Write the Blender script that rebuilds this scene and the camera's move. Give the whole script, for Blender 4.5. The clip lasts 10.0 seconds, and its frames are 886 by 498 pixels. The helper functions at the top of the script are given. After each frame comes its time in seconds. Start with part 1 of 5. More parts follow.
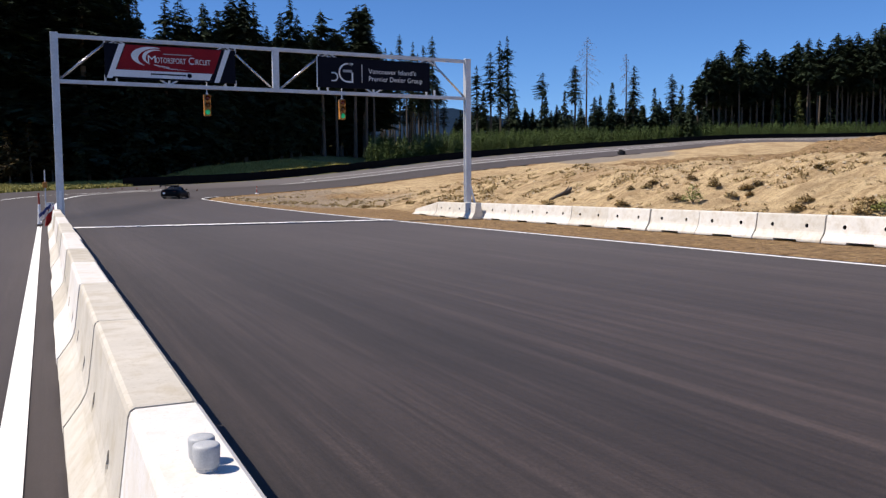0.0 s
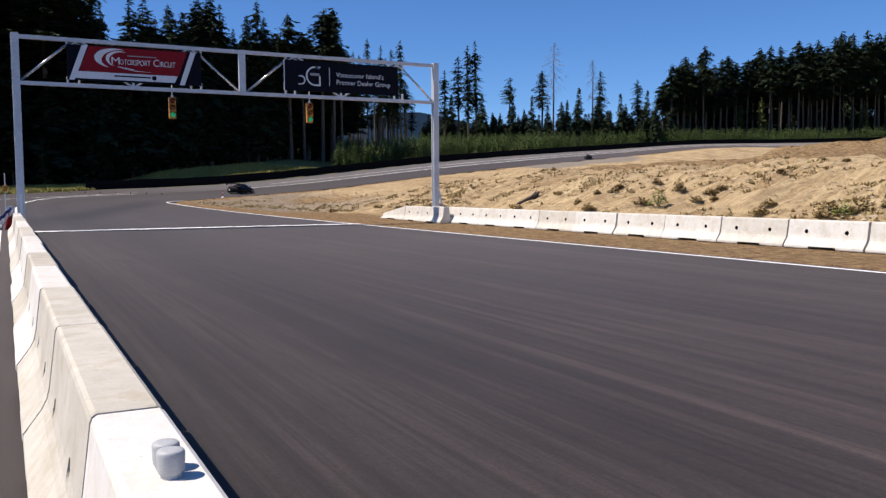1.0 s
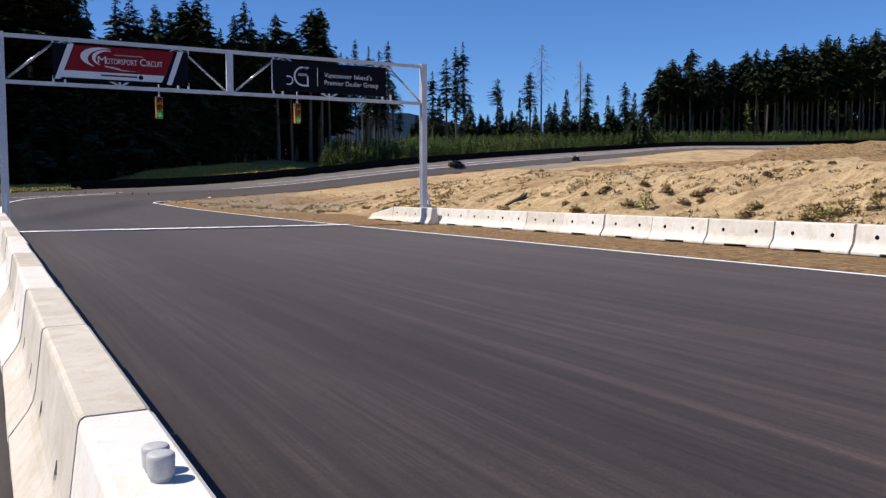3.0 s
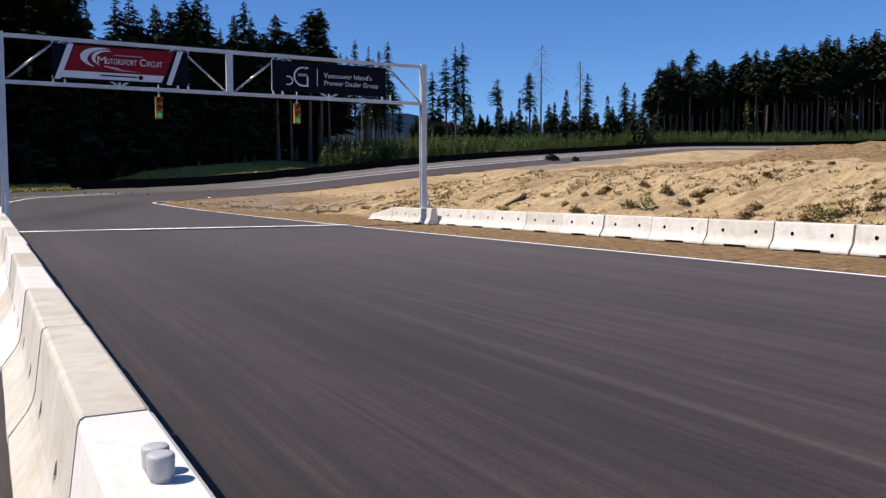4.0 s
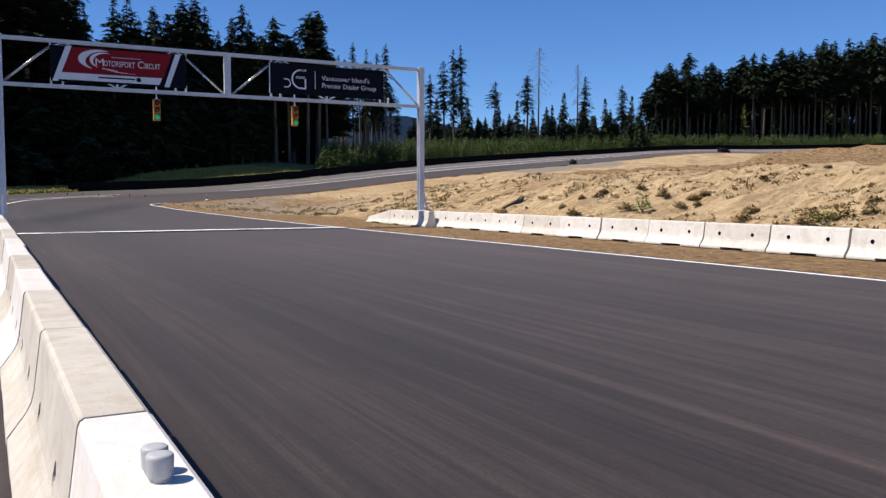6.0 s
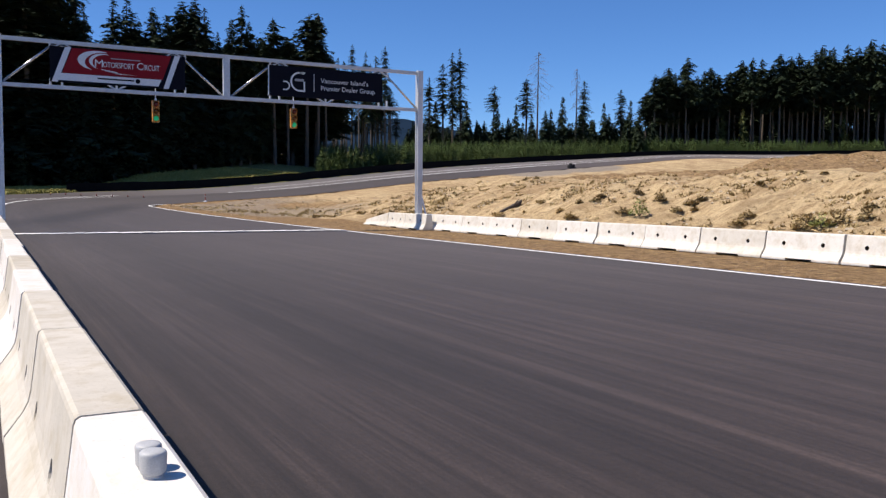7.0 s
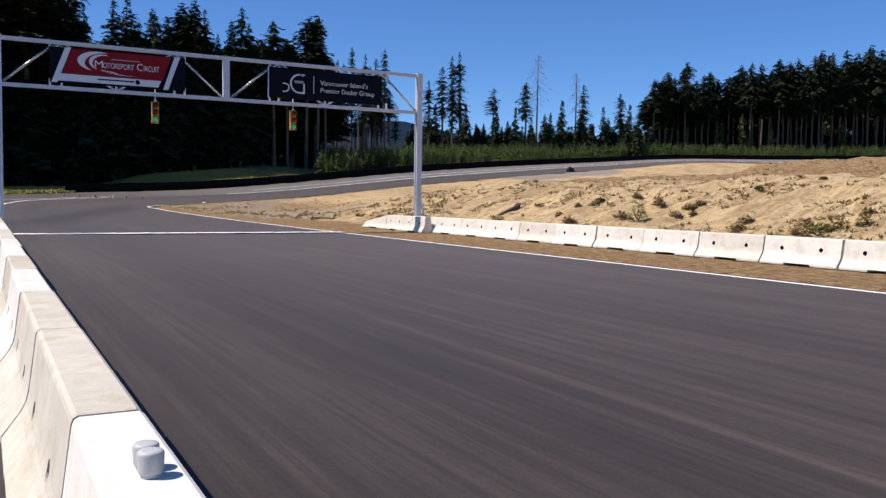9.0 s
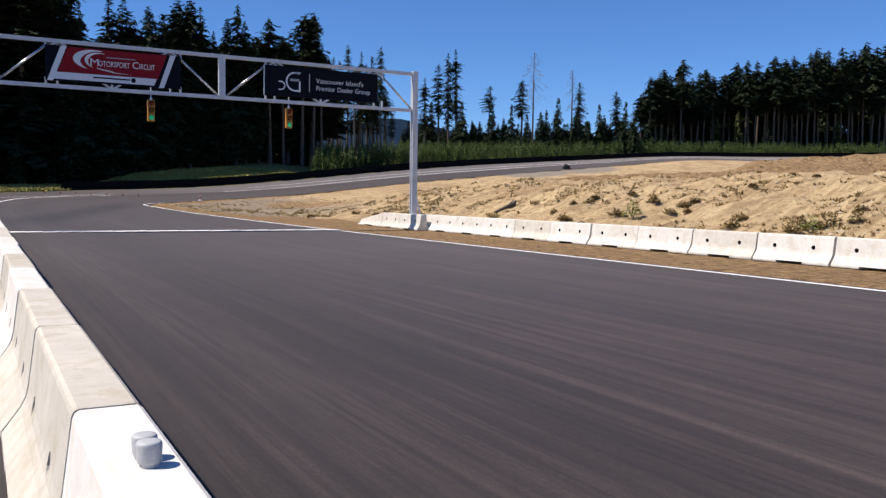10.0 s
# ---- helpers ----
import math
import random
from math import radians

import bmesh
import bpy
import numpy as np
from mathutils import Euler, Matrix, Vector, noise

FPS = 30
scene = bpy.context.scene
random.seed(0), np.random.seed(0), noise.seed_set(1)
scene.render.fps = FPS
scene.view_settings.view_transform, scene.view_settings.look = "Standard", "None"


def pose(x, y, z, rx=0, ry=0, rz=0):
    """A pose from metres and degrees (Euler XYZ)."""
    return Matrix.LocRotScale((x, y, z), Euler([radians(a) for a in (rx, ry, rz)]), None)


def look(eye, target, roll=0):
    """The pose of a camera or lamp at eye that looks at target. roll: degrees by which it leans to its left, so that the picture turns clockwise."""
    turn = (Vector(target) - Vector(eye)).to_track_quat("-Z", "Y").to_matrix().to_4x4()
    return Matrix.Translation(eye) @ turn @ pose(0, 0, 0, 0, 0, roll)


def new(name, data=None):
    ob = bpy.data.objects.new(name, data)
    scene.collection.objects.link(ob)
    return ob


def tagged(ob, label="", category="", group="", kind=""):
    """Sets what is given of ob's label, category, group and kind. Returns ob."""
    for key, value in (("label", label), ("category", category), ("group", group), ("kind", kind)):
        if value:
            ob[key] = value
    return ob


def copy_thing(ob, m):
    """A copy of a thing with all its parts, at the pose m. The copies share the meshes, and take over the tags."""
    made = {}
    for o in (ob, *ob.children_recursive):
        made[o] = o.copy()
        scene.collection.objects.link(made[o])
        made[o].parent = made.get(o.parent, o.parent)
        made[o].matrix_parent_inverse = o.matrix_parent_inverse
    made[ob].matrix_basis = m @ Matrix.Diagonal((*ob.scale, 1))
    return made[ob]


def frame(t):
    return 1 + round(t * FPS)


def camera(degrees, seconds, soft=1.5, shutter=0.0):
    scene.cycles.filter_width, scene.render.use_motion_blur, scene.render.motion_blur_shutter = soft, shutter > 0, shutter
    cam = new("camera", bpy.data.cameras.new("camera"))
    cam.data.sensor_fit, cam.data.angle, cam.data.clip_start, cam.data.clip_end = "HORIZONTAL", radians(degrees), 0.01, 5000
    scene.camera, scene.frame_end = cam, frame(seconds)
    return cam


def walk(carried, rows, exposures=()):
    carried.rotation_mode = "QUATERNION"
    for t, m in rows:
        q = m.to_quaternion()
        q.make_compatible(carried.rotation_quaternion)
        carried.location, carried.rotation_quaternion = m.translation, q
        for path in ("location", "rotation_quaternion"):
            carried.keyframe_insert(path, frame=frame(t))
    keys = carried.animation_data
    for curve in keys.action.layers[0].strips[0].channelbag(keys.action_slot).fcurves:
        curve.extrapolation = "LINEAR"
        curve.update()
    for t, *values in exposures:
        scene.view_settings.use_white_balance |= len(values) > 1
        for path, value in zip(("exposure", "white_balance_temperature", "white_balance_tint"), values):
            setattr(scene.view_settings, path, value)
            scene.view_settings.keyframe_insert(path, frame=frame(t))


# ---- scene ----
from mathutils.bvhtree import BVHTree

cam = camera(55.59, 10.0, soft=1.35)
PATH = [
    (0.0, (-0.553, -3.618, 1.682), 25.285, -4.335, -0.365),
    (0.5, (-0.546, -3.601, 1.675), 26.465, -4.143, -0.321),
    (1.0, (-0.548, -3.595, 1.671), 27.475, -4.059, -0.259),
    (1.5, (-0.548, -3.589, 1.672), 28.083, -4.033, -0.172),
    (2.0, (-0.553, -3.590, 1.675), 28.303, -4.010, -0.112),
    (2.5, (-0.557, -3.585, 1.674), 28.321, -4.002, -0.087),
    (4.0, (-0.559, -3.579, 1.675), 28.350, -3.978, -0.040),
    (4.5, (-0.559, -3.587, 1.674), 28.389, -3.948, -0.078),
    (5.0, (-0.564, -3.582, 1.670), 28.428, -3.884, -0.068),
    (5.5, (-0.570, -3.588, 1.675), 28.465, -3.860, -0.031),
    (7.0, (-0.581, -3.713, 1.695), 28.645, -3.595, 0.503),
    (7.5, (-0.585, -3.726, 1.696), 28.698, -3.481, 0.714),
    (8.0, (-0.586, -3.728, 1.696), 28.717, -3.419, 0.802),
    (8.5, (-0.588, -3.731, 1.696), 28.730, -3.410, 0.837),
    (9.0, (-0.585, -3.727, 1.694), 28.733, -3.407, 0.848),
    (9.5, (-0.597, -3.779, 1.697), 28.865, -3.485, 0.835),
    (10.0, (-0.613, -3.853, 1.707), 28.983, -3.576, 0.803),
]


def aim(eye, yaw, pitch, roll):
    """Camera pose from a heading (clockwise from +y), a pitch and a roll in degrees."""
    a, p = radians(yaw), radians(pitch)
    way = Vector((math.sin(a) * math.cos(p), math.cos(a) * math.cos(p), math.sin(p)))
    return look(eye, Vector(eye) + way * 10, roll)


walk(cam, [(t, aim(e, yaw, pitch, roll)) for t, e, yaw, pitch, roll in PATH],
     exposures=[(0.0, 0.29), (2.0, 0.26), (5.5, 0.26), (7.0, 0.34), (10.0, 0.34)])

# ---- light: clear midday sky, sun to the side of the track ----
SUN_EL, SUN_AZ = radians(54), radians(-71)  # heading clockwise from +y
world = bpy.data.worlds.new("sky")
scene.world = world
world.use_nodes = True
wt = world.node_tree
sky = wt.nodes.new("ShaderNodeTexSky")
sky.sky_type, sky.sun_disc = "NISHITA", False
sky.sun_elevation, sky.sun_rotation = SUN_EL, SUN_AZ
sky.altitude, sky.air_density, sky.dust_density, sky.ozone_density = 2000, 1.0, 0.0, 10.0
wt.nodes["Background"].inputs["Strength"].default_value = 0.10
tint = wt.nodes.new("ShaderNodeHueSaturation")
tint.inputs["Saturation"].default_value = 1.06
wt.links.new(sky.outputs[0], tint.inputs["Color"])
wt.links.new(tint.outputs[0], wt.nodes["Background"].inputs["Color"])
sun = new("sun", bpy.data.lights.new("sun", "SUN"))
sun.data.energy, sun.data.angle, sun.data.color = 5.0, radians(0.53), (1.0, 0.89, 0.71)
sun_way = Vector((math.sin(SUN_AZ) * math.cos(SUN_EL), math.cos(SUN_AZ) * math.cos(SUN_EL), math.sin(SUN_EL)))
sun.matrix_world = look(sun_way * 60, (0, 0, 0))
scene.view_settings.use_white_balance = True
scene.view_settings.white_balance_temperature, scene.view_settings.white_balance_tint = 6140, 15


# ---- materials ----
class Mat:
    """Small wrapper to write node materials in few lines."""

    def __init__(self, name, rough=0.8, metal=0.0, spec=0.5):
        self.m = bpy.data.materials.new(name)
        self.m.use_nodes = True
        self.t = self.m.node_tree
        self.b = self.t.nodes["Principled BSDF"]
        self.b.inputs["Roughness"].default_value = rough
        self.b.inputs["Metallic"].default_value = metal
        self.b.inputs["Specular IOR Level"].default_value = spec

    def node(self, kind, **sets):
        n = self.t.nodes.new("ShaderNode" + kind)
        for k, v in sets.items():
            n.inputs[k].default_value = v
        return n

    def link(self, a, b):
        self.t.links.new(a, b)

    def place(self, scale=(1, 1, 1), world_space=True):
        src = self.t.nodes.new("ShaderNodeNewGeometry").outputs["Position"] if world_space else self.t.nodes.new("ShaderNodeTexCoord").outputs["Object"]
        mp = self.t.nodes.new("ShaderNodeMapping")
        mp.inputs["Scale"].default_value = scale
        self.link(src, mp.inputs["Vector"])
        return mp.outputs[0]

    def noise(self, scale, detail=4, rough=0.6, stretch=(1, 1, 1), world_space=True):
        n = self.node("TexNoise", Scale=scale, Detail=detail, Roughness=rough)
        self.link(self.place(stretch, world_space), n.inputs["Vector"])
        return n.outputs["Fac"]

    def ramp(self, fac, stops):
        r = self.t.nodes.new("ShaderNodeValToRGB")
        el = r.color_ramp.elements
        while len(el) < len(stops):
            el.new(0.5)
        for e, (p, c) in zip(el, stops):
            e.position, e.color = p, (*c, 1) if len(c) == 3 else c
        self.link(fac, r.inputs[0])
        return r.outputs[0]

    def mix(self, fac, a, b, blend="MIX"):
        n = self.t.nodes.new("ShaderNodeMix")
        n.data_type, n.blend_type = "RGBA", blend
        for v, i in ((fac, 0), (a, 6), (b, 7)):
            if hasattr(v, "links"):
                self.link(v, n.inputs[i])
            elif i == 0:
                n.inputs[0].default_value = v
            else:
                n.inputs[i].default_value = (*v, 1)
        return n.outputs[2]

    def colour(self, out):
        self.link(out, self.b.inputs["Base Color"])
        return self

    def flat(self, c):
        self.b.inputs["Base Color"].default_value = (*c, 1)
        return self

    def bump(self, height, strength=0.3, distance=0.02):
        n = self.node("Bump", Strength=strength, Distance=distance)
        self.link(height, n.inputs["Height"])
        self.link(n.outputs[0], self.b.inputs["Normal"])
        return self

    def attr(self, name):
        n = self.t.nodes.new("ShaderNodeAttribute")
        n.attribute_name = name
        return n


def simple(name, a, b, scale, rough=0.8, metal=0.0, bump=0.0, dist=0.01, lo=0.3, hi=0.7, spec=0.5, world_space=False, stretch=(1, 1, 1)):
    """Two tones of one surface mixed by noise at two scales."""
    k = Mat(name, rough, metal, spec)
    big, small = k.noise(scale, 5, 0.65, stretch, world_space), k.noise(scale * 9, 3, 0.6, stretch, world_space)
    c = k.ramp(big, [(lo, a), (hi, b)])
    c = k.mix(0.35, c, k.ramp(small, [(0.3, tuple(v * 0.75 for v in a)), (0.7, tuple(min(1, v * 1.15) for v in b))]))
    k.colour(c)
    if bump:
        k.bump(small, bump, dist)
    return k.m


def make_asphalt():
    """Dark asphalt: paving and tyre streaks run along the lane; grazing-view brightness is painted in towards the
    corner.
    """
    k = Mat("asphalt", 0.74, 0, 0.4)
    k.b.inputs["Diffuse Roughness"].default_value = 1.0
    lane = k.attr("lane").outputs["Vector"]
    bend = k.node("TexNoise", Scale=0.02, Detail=0)
    k.link(lane, bend.inputs["Vector"])
    add = k.t.nodes.new("ShaderNodeVectorMath")
    add.operation = "MULTIPLY_ADD"
    k.link(bend.outputs["Color"], add.inputs[0])
    add.inputs[1].default_value = (1.6, 0, 0)
    k.link(lane, add.inputs[2])

    def streaks(detail, stretch):
        mp = k.t.nodes.new("ShaderNodeMapping")
        mp.inputs["Scale"].default_value = stretch
        k.link(add.outputs[0], mp.inputs["Vector"])
        n = k.node("TexNoise", Scale=1.0, Detail=detail, Roughness=0.7)
        k.link(mp.outputs[0], n.inputs["Vector"])
        return n.outputs["Fac"]

    fine, mid, wide, scuff = streaks(3, (7.0, 0.07, 0)), streaks(2, (2.6, 0.045, 0)), streaks(2, (0.6, 0.02, 0)), streaks(4, (14, 0.5, 0))
    blot, grain, coarse, pebble = k.noise(0.35, 5, 0.65), k.noise(140, 2, 0.7), k.noise(16, 3, 0.7), k.noise(48, 3, 0.8)
    c = k.ramp(mid, [(0.34, (0.0250, 0.0200, 0.0190)), (0.52, (0.0360, 0.0286, 0.0270)), (0.70, (0.052, 0.0410, 0.0382))])
    for fac, lo, hi, a, b in ((fine, 0.36, 0.66, 0.68, 1.36), (wide, 0.36, 0.64, 0.78, 1.20), (scuff, 0.36, 0.66, 0.80, 1.20), (blot, 0.34, 0.66, 0.80, 1.17),
                              (coarse, 0.32, 0.68, 0.84, 1.15), (pebble, 0.3, 0.7, 0.64, 1.38), (grain, 0.3, 0.7, 0.66, 1.34)):
        c = k.mix(1.0, c, k.ramp(fac, [(lo, (a, a, a)), (hi, (b, b * 0.985, b * 0.975))]), "MULTIPLY")
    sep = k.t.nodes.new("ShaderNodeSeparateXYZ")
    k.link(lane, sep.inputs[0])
    # paler with distance: the brightening at grazing view is put into the base colour
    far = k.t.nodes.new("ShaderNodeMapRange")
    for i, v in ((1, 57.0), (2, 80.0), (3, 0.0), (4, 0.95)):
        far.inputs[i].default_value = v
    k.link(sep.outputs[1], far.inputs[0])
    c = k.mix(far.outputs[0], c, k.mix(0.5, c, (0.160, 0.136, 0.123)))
    def remap(src, a, b, lo, hi):
        n = k.t.nodes.new("ShaderNodeMapRange")
        for i, v in ((1, a), (2, b), (3, lo), (4, hi)):
            n.inputs[i].default_value = v
        k.link(src, n.inputs[0])
        return n.outputs[0]

    def calc(op, a, b):
        n = k.t.nodes.new("ShaderNodeMath")
        n.operation = op
        for i, v in enumerate((a, b)):
            if hasattr(v, "links"):
                k.link(v, n.inputs[i])
            else:
                n.inputs[i].default_value = v
        return n.outputs[0]

    # paler and darker bands along the lane, darkest beside the barrier
    lane_bands = k.ramp(remap(sep.outputs[2], 0.30, 0.53, 0.0, 1.0), [(0.0, (1, 1, 1)), (0.22, (0.95, 0.95, 0.95)), (0.42, (0.88, 0.88, 0.88)), (0.60, (0.92, 0.92, 0.92)), (0.70, (1.04, 1.04, 1.04)), (0.80, (0.92, 0.92, 0.92)), (0.90, (0.83, 0.83, 0.83))])
    c = k.mix(1.0, c, lane_bands, "MULTIPLY")
    # older, browner paving of the pit lane
    c = k.mix(remap(sep.outputs[2], 0.524, 0.530, 0.0, 0.30), c, (0.150, 0.118, 0.102))
    # rubber laid down along the racing line into the corner
    off = calc("ABSOLUTE", calc("SUBTRACT", sep.outputs[2], remap(sep.outputs[1], 106, 150, 0.47, 0.10)), 0.0)
    off = calc("ADD", off, calc("MULTIPLY", calc("SUBTRACT", blot, 0.5), 0.07))
    rubber = calc("MULTIPLY", remap(off, 0.02, 0.10, 0.55, 0.0), calc("MULTIPLY", remap(sep.outputs[1], 96, 112, 0, 1), remap(sep.outputs[1], 146, 166, 1, 0)))
    c = k.mix(rubber, c, (0.028, 0.025, 0.025))
    # an older, paler strip of paving on the outside of the climb
    old = k.t.nodes.new("ShaderNodeMapRange")
    for i, v in ((1, 172.0), (2, 196.0), (3, 0.0), (4, 1.0)):
        old.inputs[i].default_value = v
    k.link(sep.outputs[1], old.inputs[0])
    half = k.t.nodes.new("ShaderNodeMath")
    half.operation = "GREATER_THAN"
    half.inputs[1].default_value = 0.52
    k.link(sep.outputs[2], half.inputs[0])
    both = k.t.nodes.new("ShaderNodeMath")
    both.operation = "MULTIPLY"
    k.link(old.outputs[0], both.inputs[0])
    k.link(half.outputs[0], both.inputs[1])
    c = k.mix(both.outputs[0], c, k.mix(0.55, c, (0.24, 0.215, 0.20)))
    k.colour(c).bump(pebble, 0.4, 0.008)
    return k.m


def make_concrete(name, a, b, stain):
    k = Mat(name, 0.85, 0, 0.3)
    big = k.noise(1.6, 6, 0.7)
    streak = k.noise(1.0, 5, 0.7, (2.0, 2.0, 1.4))
    pore = k.noise(60, 3, 0.6)
    c = k.ramp(big, [(0.3, a), (0.7, b)])
    c = k.mix(k.ramp(streak, [(0.5, (0, 0, 0)), (0.8, (0.2, 0.2, 0.2))]), c, stain)
    c = k.mix(k.ramp(pore, [(0.28, (0.5, 0.5, 0.5)), (0.4, (0, 0, 0))]), c, tuple(v * 0.7 for v in stain))
    patch, drip = k.noise(4.5, 5, 0.7), k.noise(1.0, 4, 0.75, (1.5, 12, 1.1))
    c = k.mix(k.ramp(patch, [(0.48, (0, 0, 0)), (0.66, (0.5, 0.5, 0.5))]), c, tuple(v * w for v, w in zip(stain, (1.12, 1.08, 0.98))))
    c = k.mix(k.ramp(drip, [(0.60, (0, 0, 0)), (0.76, (0.02, 0.02, 0.02))]), c, tuple(v * 0.72 for v in stain))
    info = k.t.nodes.new("ShaderNodeObjectInfo")
    c = k.mix(1.0, c, k.ramp(info.outputs["Random"], [(0.0, (0.86, 0.84, 0.80)), (1.0, (1, 1, 1))]), "MULTIPLY")
    k.colour(c).bump(pore, 0.2, 0.004)
    return k.m


def make_ground():
    """One sheet: bare sand, dry brown verge, grass and gravel, mixed by the zones stored on it."""
    k = Mat("ground", 0.95, 0, 0.15)
    zone = k.attr("zone")
    sep = k.t.nodes.new("ShaderNodeSeparateColor")
    k.link(zone.outputs["Color"], sep.inputs[0])
    n1, n2, n3 = k.noise(0.35, 6, 0.65), k.noise(2.6, 5, 0.7), k.noise(18, 4, 0.7)
    sand = k.ramp(n1, [(0.3, (0.51, 0.362, 0.190)), (0.7, (0.68, 0.520, 0.298))])
    sand = k.mix(0.45, sand, k.ramp(n2, [(0.32, (0.28, 0.180, 0.086)), (0.62, (0.66, 0.505, 0.292))]))
    sand = k.mix(0.42, sand, k.ramp(n3, [(0.36, (0.16, 0.105, 0.055)), (0.58, (0.69, 0.537, 0.315))]))
    n4, n5 = k.noise(3.2, 5, 0.8), k.noise(0.11, 5, 0.7)
    sand = k.mix(k.ramp(n5, [(0.50, (0, 0, 0)), (0.62, (0.6, 0.6, 0.6))]), sand, (0.33, 0.222, 0.122))
    rill = k.noise(1.0, 4, 0.7, (0.22, 1.9, 0.5))
    sand = k.mix(k.ramp(rill, [(0.40, (0.55, 0.55, 0.55)), (0.52, (0, 0, 0))]), sand, (0.27, 0.178, 0.092))
    sand = k.mix(k.ramp(rill, [(0.56, (0, 0, 0)), (0.70, (0.5, 0.5, 0.5))]), sand, (0.72, 0.570, 0.345))
    sand = k.mix(k.ramp(n4, [(0.36, (0.7, 0.7, 0.7)), (0.47, (0, 0, 0))]), sand, (0.13, 0.085, 0.04))
    dirt = k.ramp(n2, [(0.3, (0.17, 0.10, 0.046)), (0.7, (0.40, 0.26, 0.125))])
    dirt = k.mix(0.4, dirt, k.ramp(n3, [(0.3, (0.09, 0.055, 0.028)), (0.7, (0.46, 0.305, 0.155))]))
    dirt = k.mix(k.ramp(n4, [(0.38, (0.8, 0.8, 0.8)), (0.50, (0, 0, 0))]), dirt, (0.085, 0.052, 0.026))
    dirt = k.mix(k.ramp(n4, [(0.55, (0, 0, 0)), (0.68, (0.8, 0.8, 0.8))]), dirt, (0.56, 0.41, 0.19))
    grass = k.ramp(n2, [(0.3, (0.10, 0.10, 0.03)), (0.7, (0.28, 0.24, 0.09))])
    gravel = k.ramp(n3, [(0.3, (0.19, 0.16, 0.125)), (0.7, (0.36, 0.31, 0.25))])

    def soft(src, noise_out, amount):
        m = k.t.nodes.new("ShaderNodeMath")
        m.operation = "MULTIPLY_ADD"
        m.inputs[1].default_value = amount
        k.link(noise_out, m.inputs[0])
        k.link(src, m.inputs[2])
        return k.ramp(m.outputs[0], [(0.45 + amount / 2 - 0.1, (0, 0, 0)), (0.55 + amount / 2 + 0.1, (1, 1, 1))])

    c = k.mix(soft(sep.outputs[0], n2, 0.5), dirt, sand)
    c = k.mix(soft(sep.outputs[2], n2, 0.4), c, gravel)
    c = k.mix(soft(sep.outputs[1], n1, 0.4), c, grass)
    k.colour(c)
    mixed = k.mix(0.5, n2, n3)
    k.bump(mixed, 0.9, 0.2)
    return k.m


def make_needles(name, dark, light):
    k = Mat(name, 0.75, 0, 0.2)
    g = k.t.nodes.new("ShaderNodeNewGeometry")
    c = k.ramp(g.outputs["Random Per Island"], [(0.0, dark), (1.0, light)])
    info = k.t.nodes.new("ShaderNodeObjectInfo")
    c = k.mix(1.0, c, k.ramp(info.outputs["Random"], [(0.0, (0.7, 0.75, 0.75)), (1.0, (1.0, 1.0, 0.9))]), "MULTIPLY")
    k.colour(c)
    return k.m


def glow(name, c, strength):
    k = Mat(name, 0.3)
    k.flat(c)
    k.b.inputs["Emission Color"].default_value = (*c, 1)
    k.b.inputs["Emission Strength"].default_value = strength
    return k.m


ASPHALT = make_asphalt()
WHITE_LINE = simple("road_paint", (0.74, 0.73, 0.71), (0.88, 0.87, 0.85), 3, 0.95, bump=0.2, dist=0.003, world_space=True, spec=0.1)
CONC_WHITE = make_concrete("pale_concrete", (0.69, 0.67, 0.65), (0.80, 0.78, 0.755), (0.55, 0.50, 0.43))
CONC_GREY = make_concrete("grey_white_concrete", (0.62, 0.60, 0.555), (0.74, 0.72, 0.67), (0.44, 0.395, 0.33))
CONC_BEIGE = make_concrete("weathered_concrete", (0.52, 0.49, 0.43), (0.66, 0.625, 0.56), (0.38, 0.34, 0.265))
GROUND = make_ground()
STEEL = simple("galvanised_steel", (0.50, 0.51, 0.53), (0.66, 0.67, 0.69), 1.5, 0.5, 0.35)
STEEL_TUBE = simple("bright_steel_tube", (0.42, 0.43, 0.45), (0.58, 0.59, 0.61), 1.5, 0.22, 0.9)
CAP_GREY = simple("grey_plastic", (0.40, 0.41, 0.42), (0.48, 0.49, 0.50), 20, 0.5)
# near-black for the hole liners: shade inside the holes as a colour
HOLE_SHADE = simple("recess_shade", (0.02, 0.018, 0.016), (0.05, 0.045, 0.04), 8, 0.95)
SIGN_BLACK = simple("navy_black_vinyl", (0.006, 0.007, 0.013), (0.009, 0.010, 0.018), 2, 0.6, spec=0.05)
SIGN_RED = simple("red_vinyl", (0.21, 0.008, 0.014), (0.28, 0.011, 0.019), 2, 0.6, spec=0.15)
SIGN_WHITE = simple("white_vinyl", (0.70, 0.71, 0.73), (0.80, 0.80, 0.81), 2, 0.5)
SIGN_GREY = simple("grey_print", (0.30, 0.30, 0.32), (0.40, 0.40, 0.42), 6, 0.6)
LIGHT_BOX = simple("amber_painted_housing", (0.42, 0.155, 0.012), (0.54, 0.22, 0.024), 6, 0.5)
LENS_RED = simple("unlit_red_lens", (0.10, 0.01, 0.006), (0.16, 0.02, 0.01), 10, 0.2)
LENS_AMBER = simple("unlit_amber_lens", (0.14, 0.05, 0.005), (0.20, 0.08, 0.01), 10, 0.2)
LENS_GREEN = glow("lit_green_lens", (0.015, 0.42, 0.17), 0.32)
FENCE_BLACK = simple("black_fabric", (0.005, 0.005, 0.006), (0.011, 0.011, 0.012), 1.5, 1.0, bump=0.4, dist=0.05, world_space=True, spec=0.05)
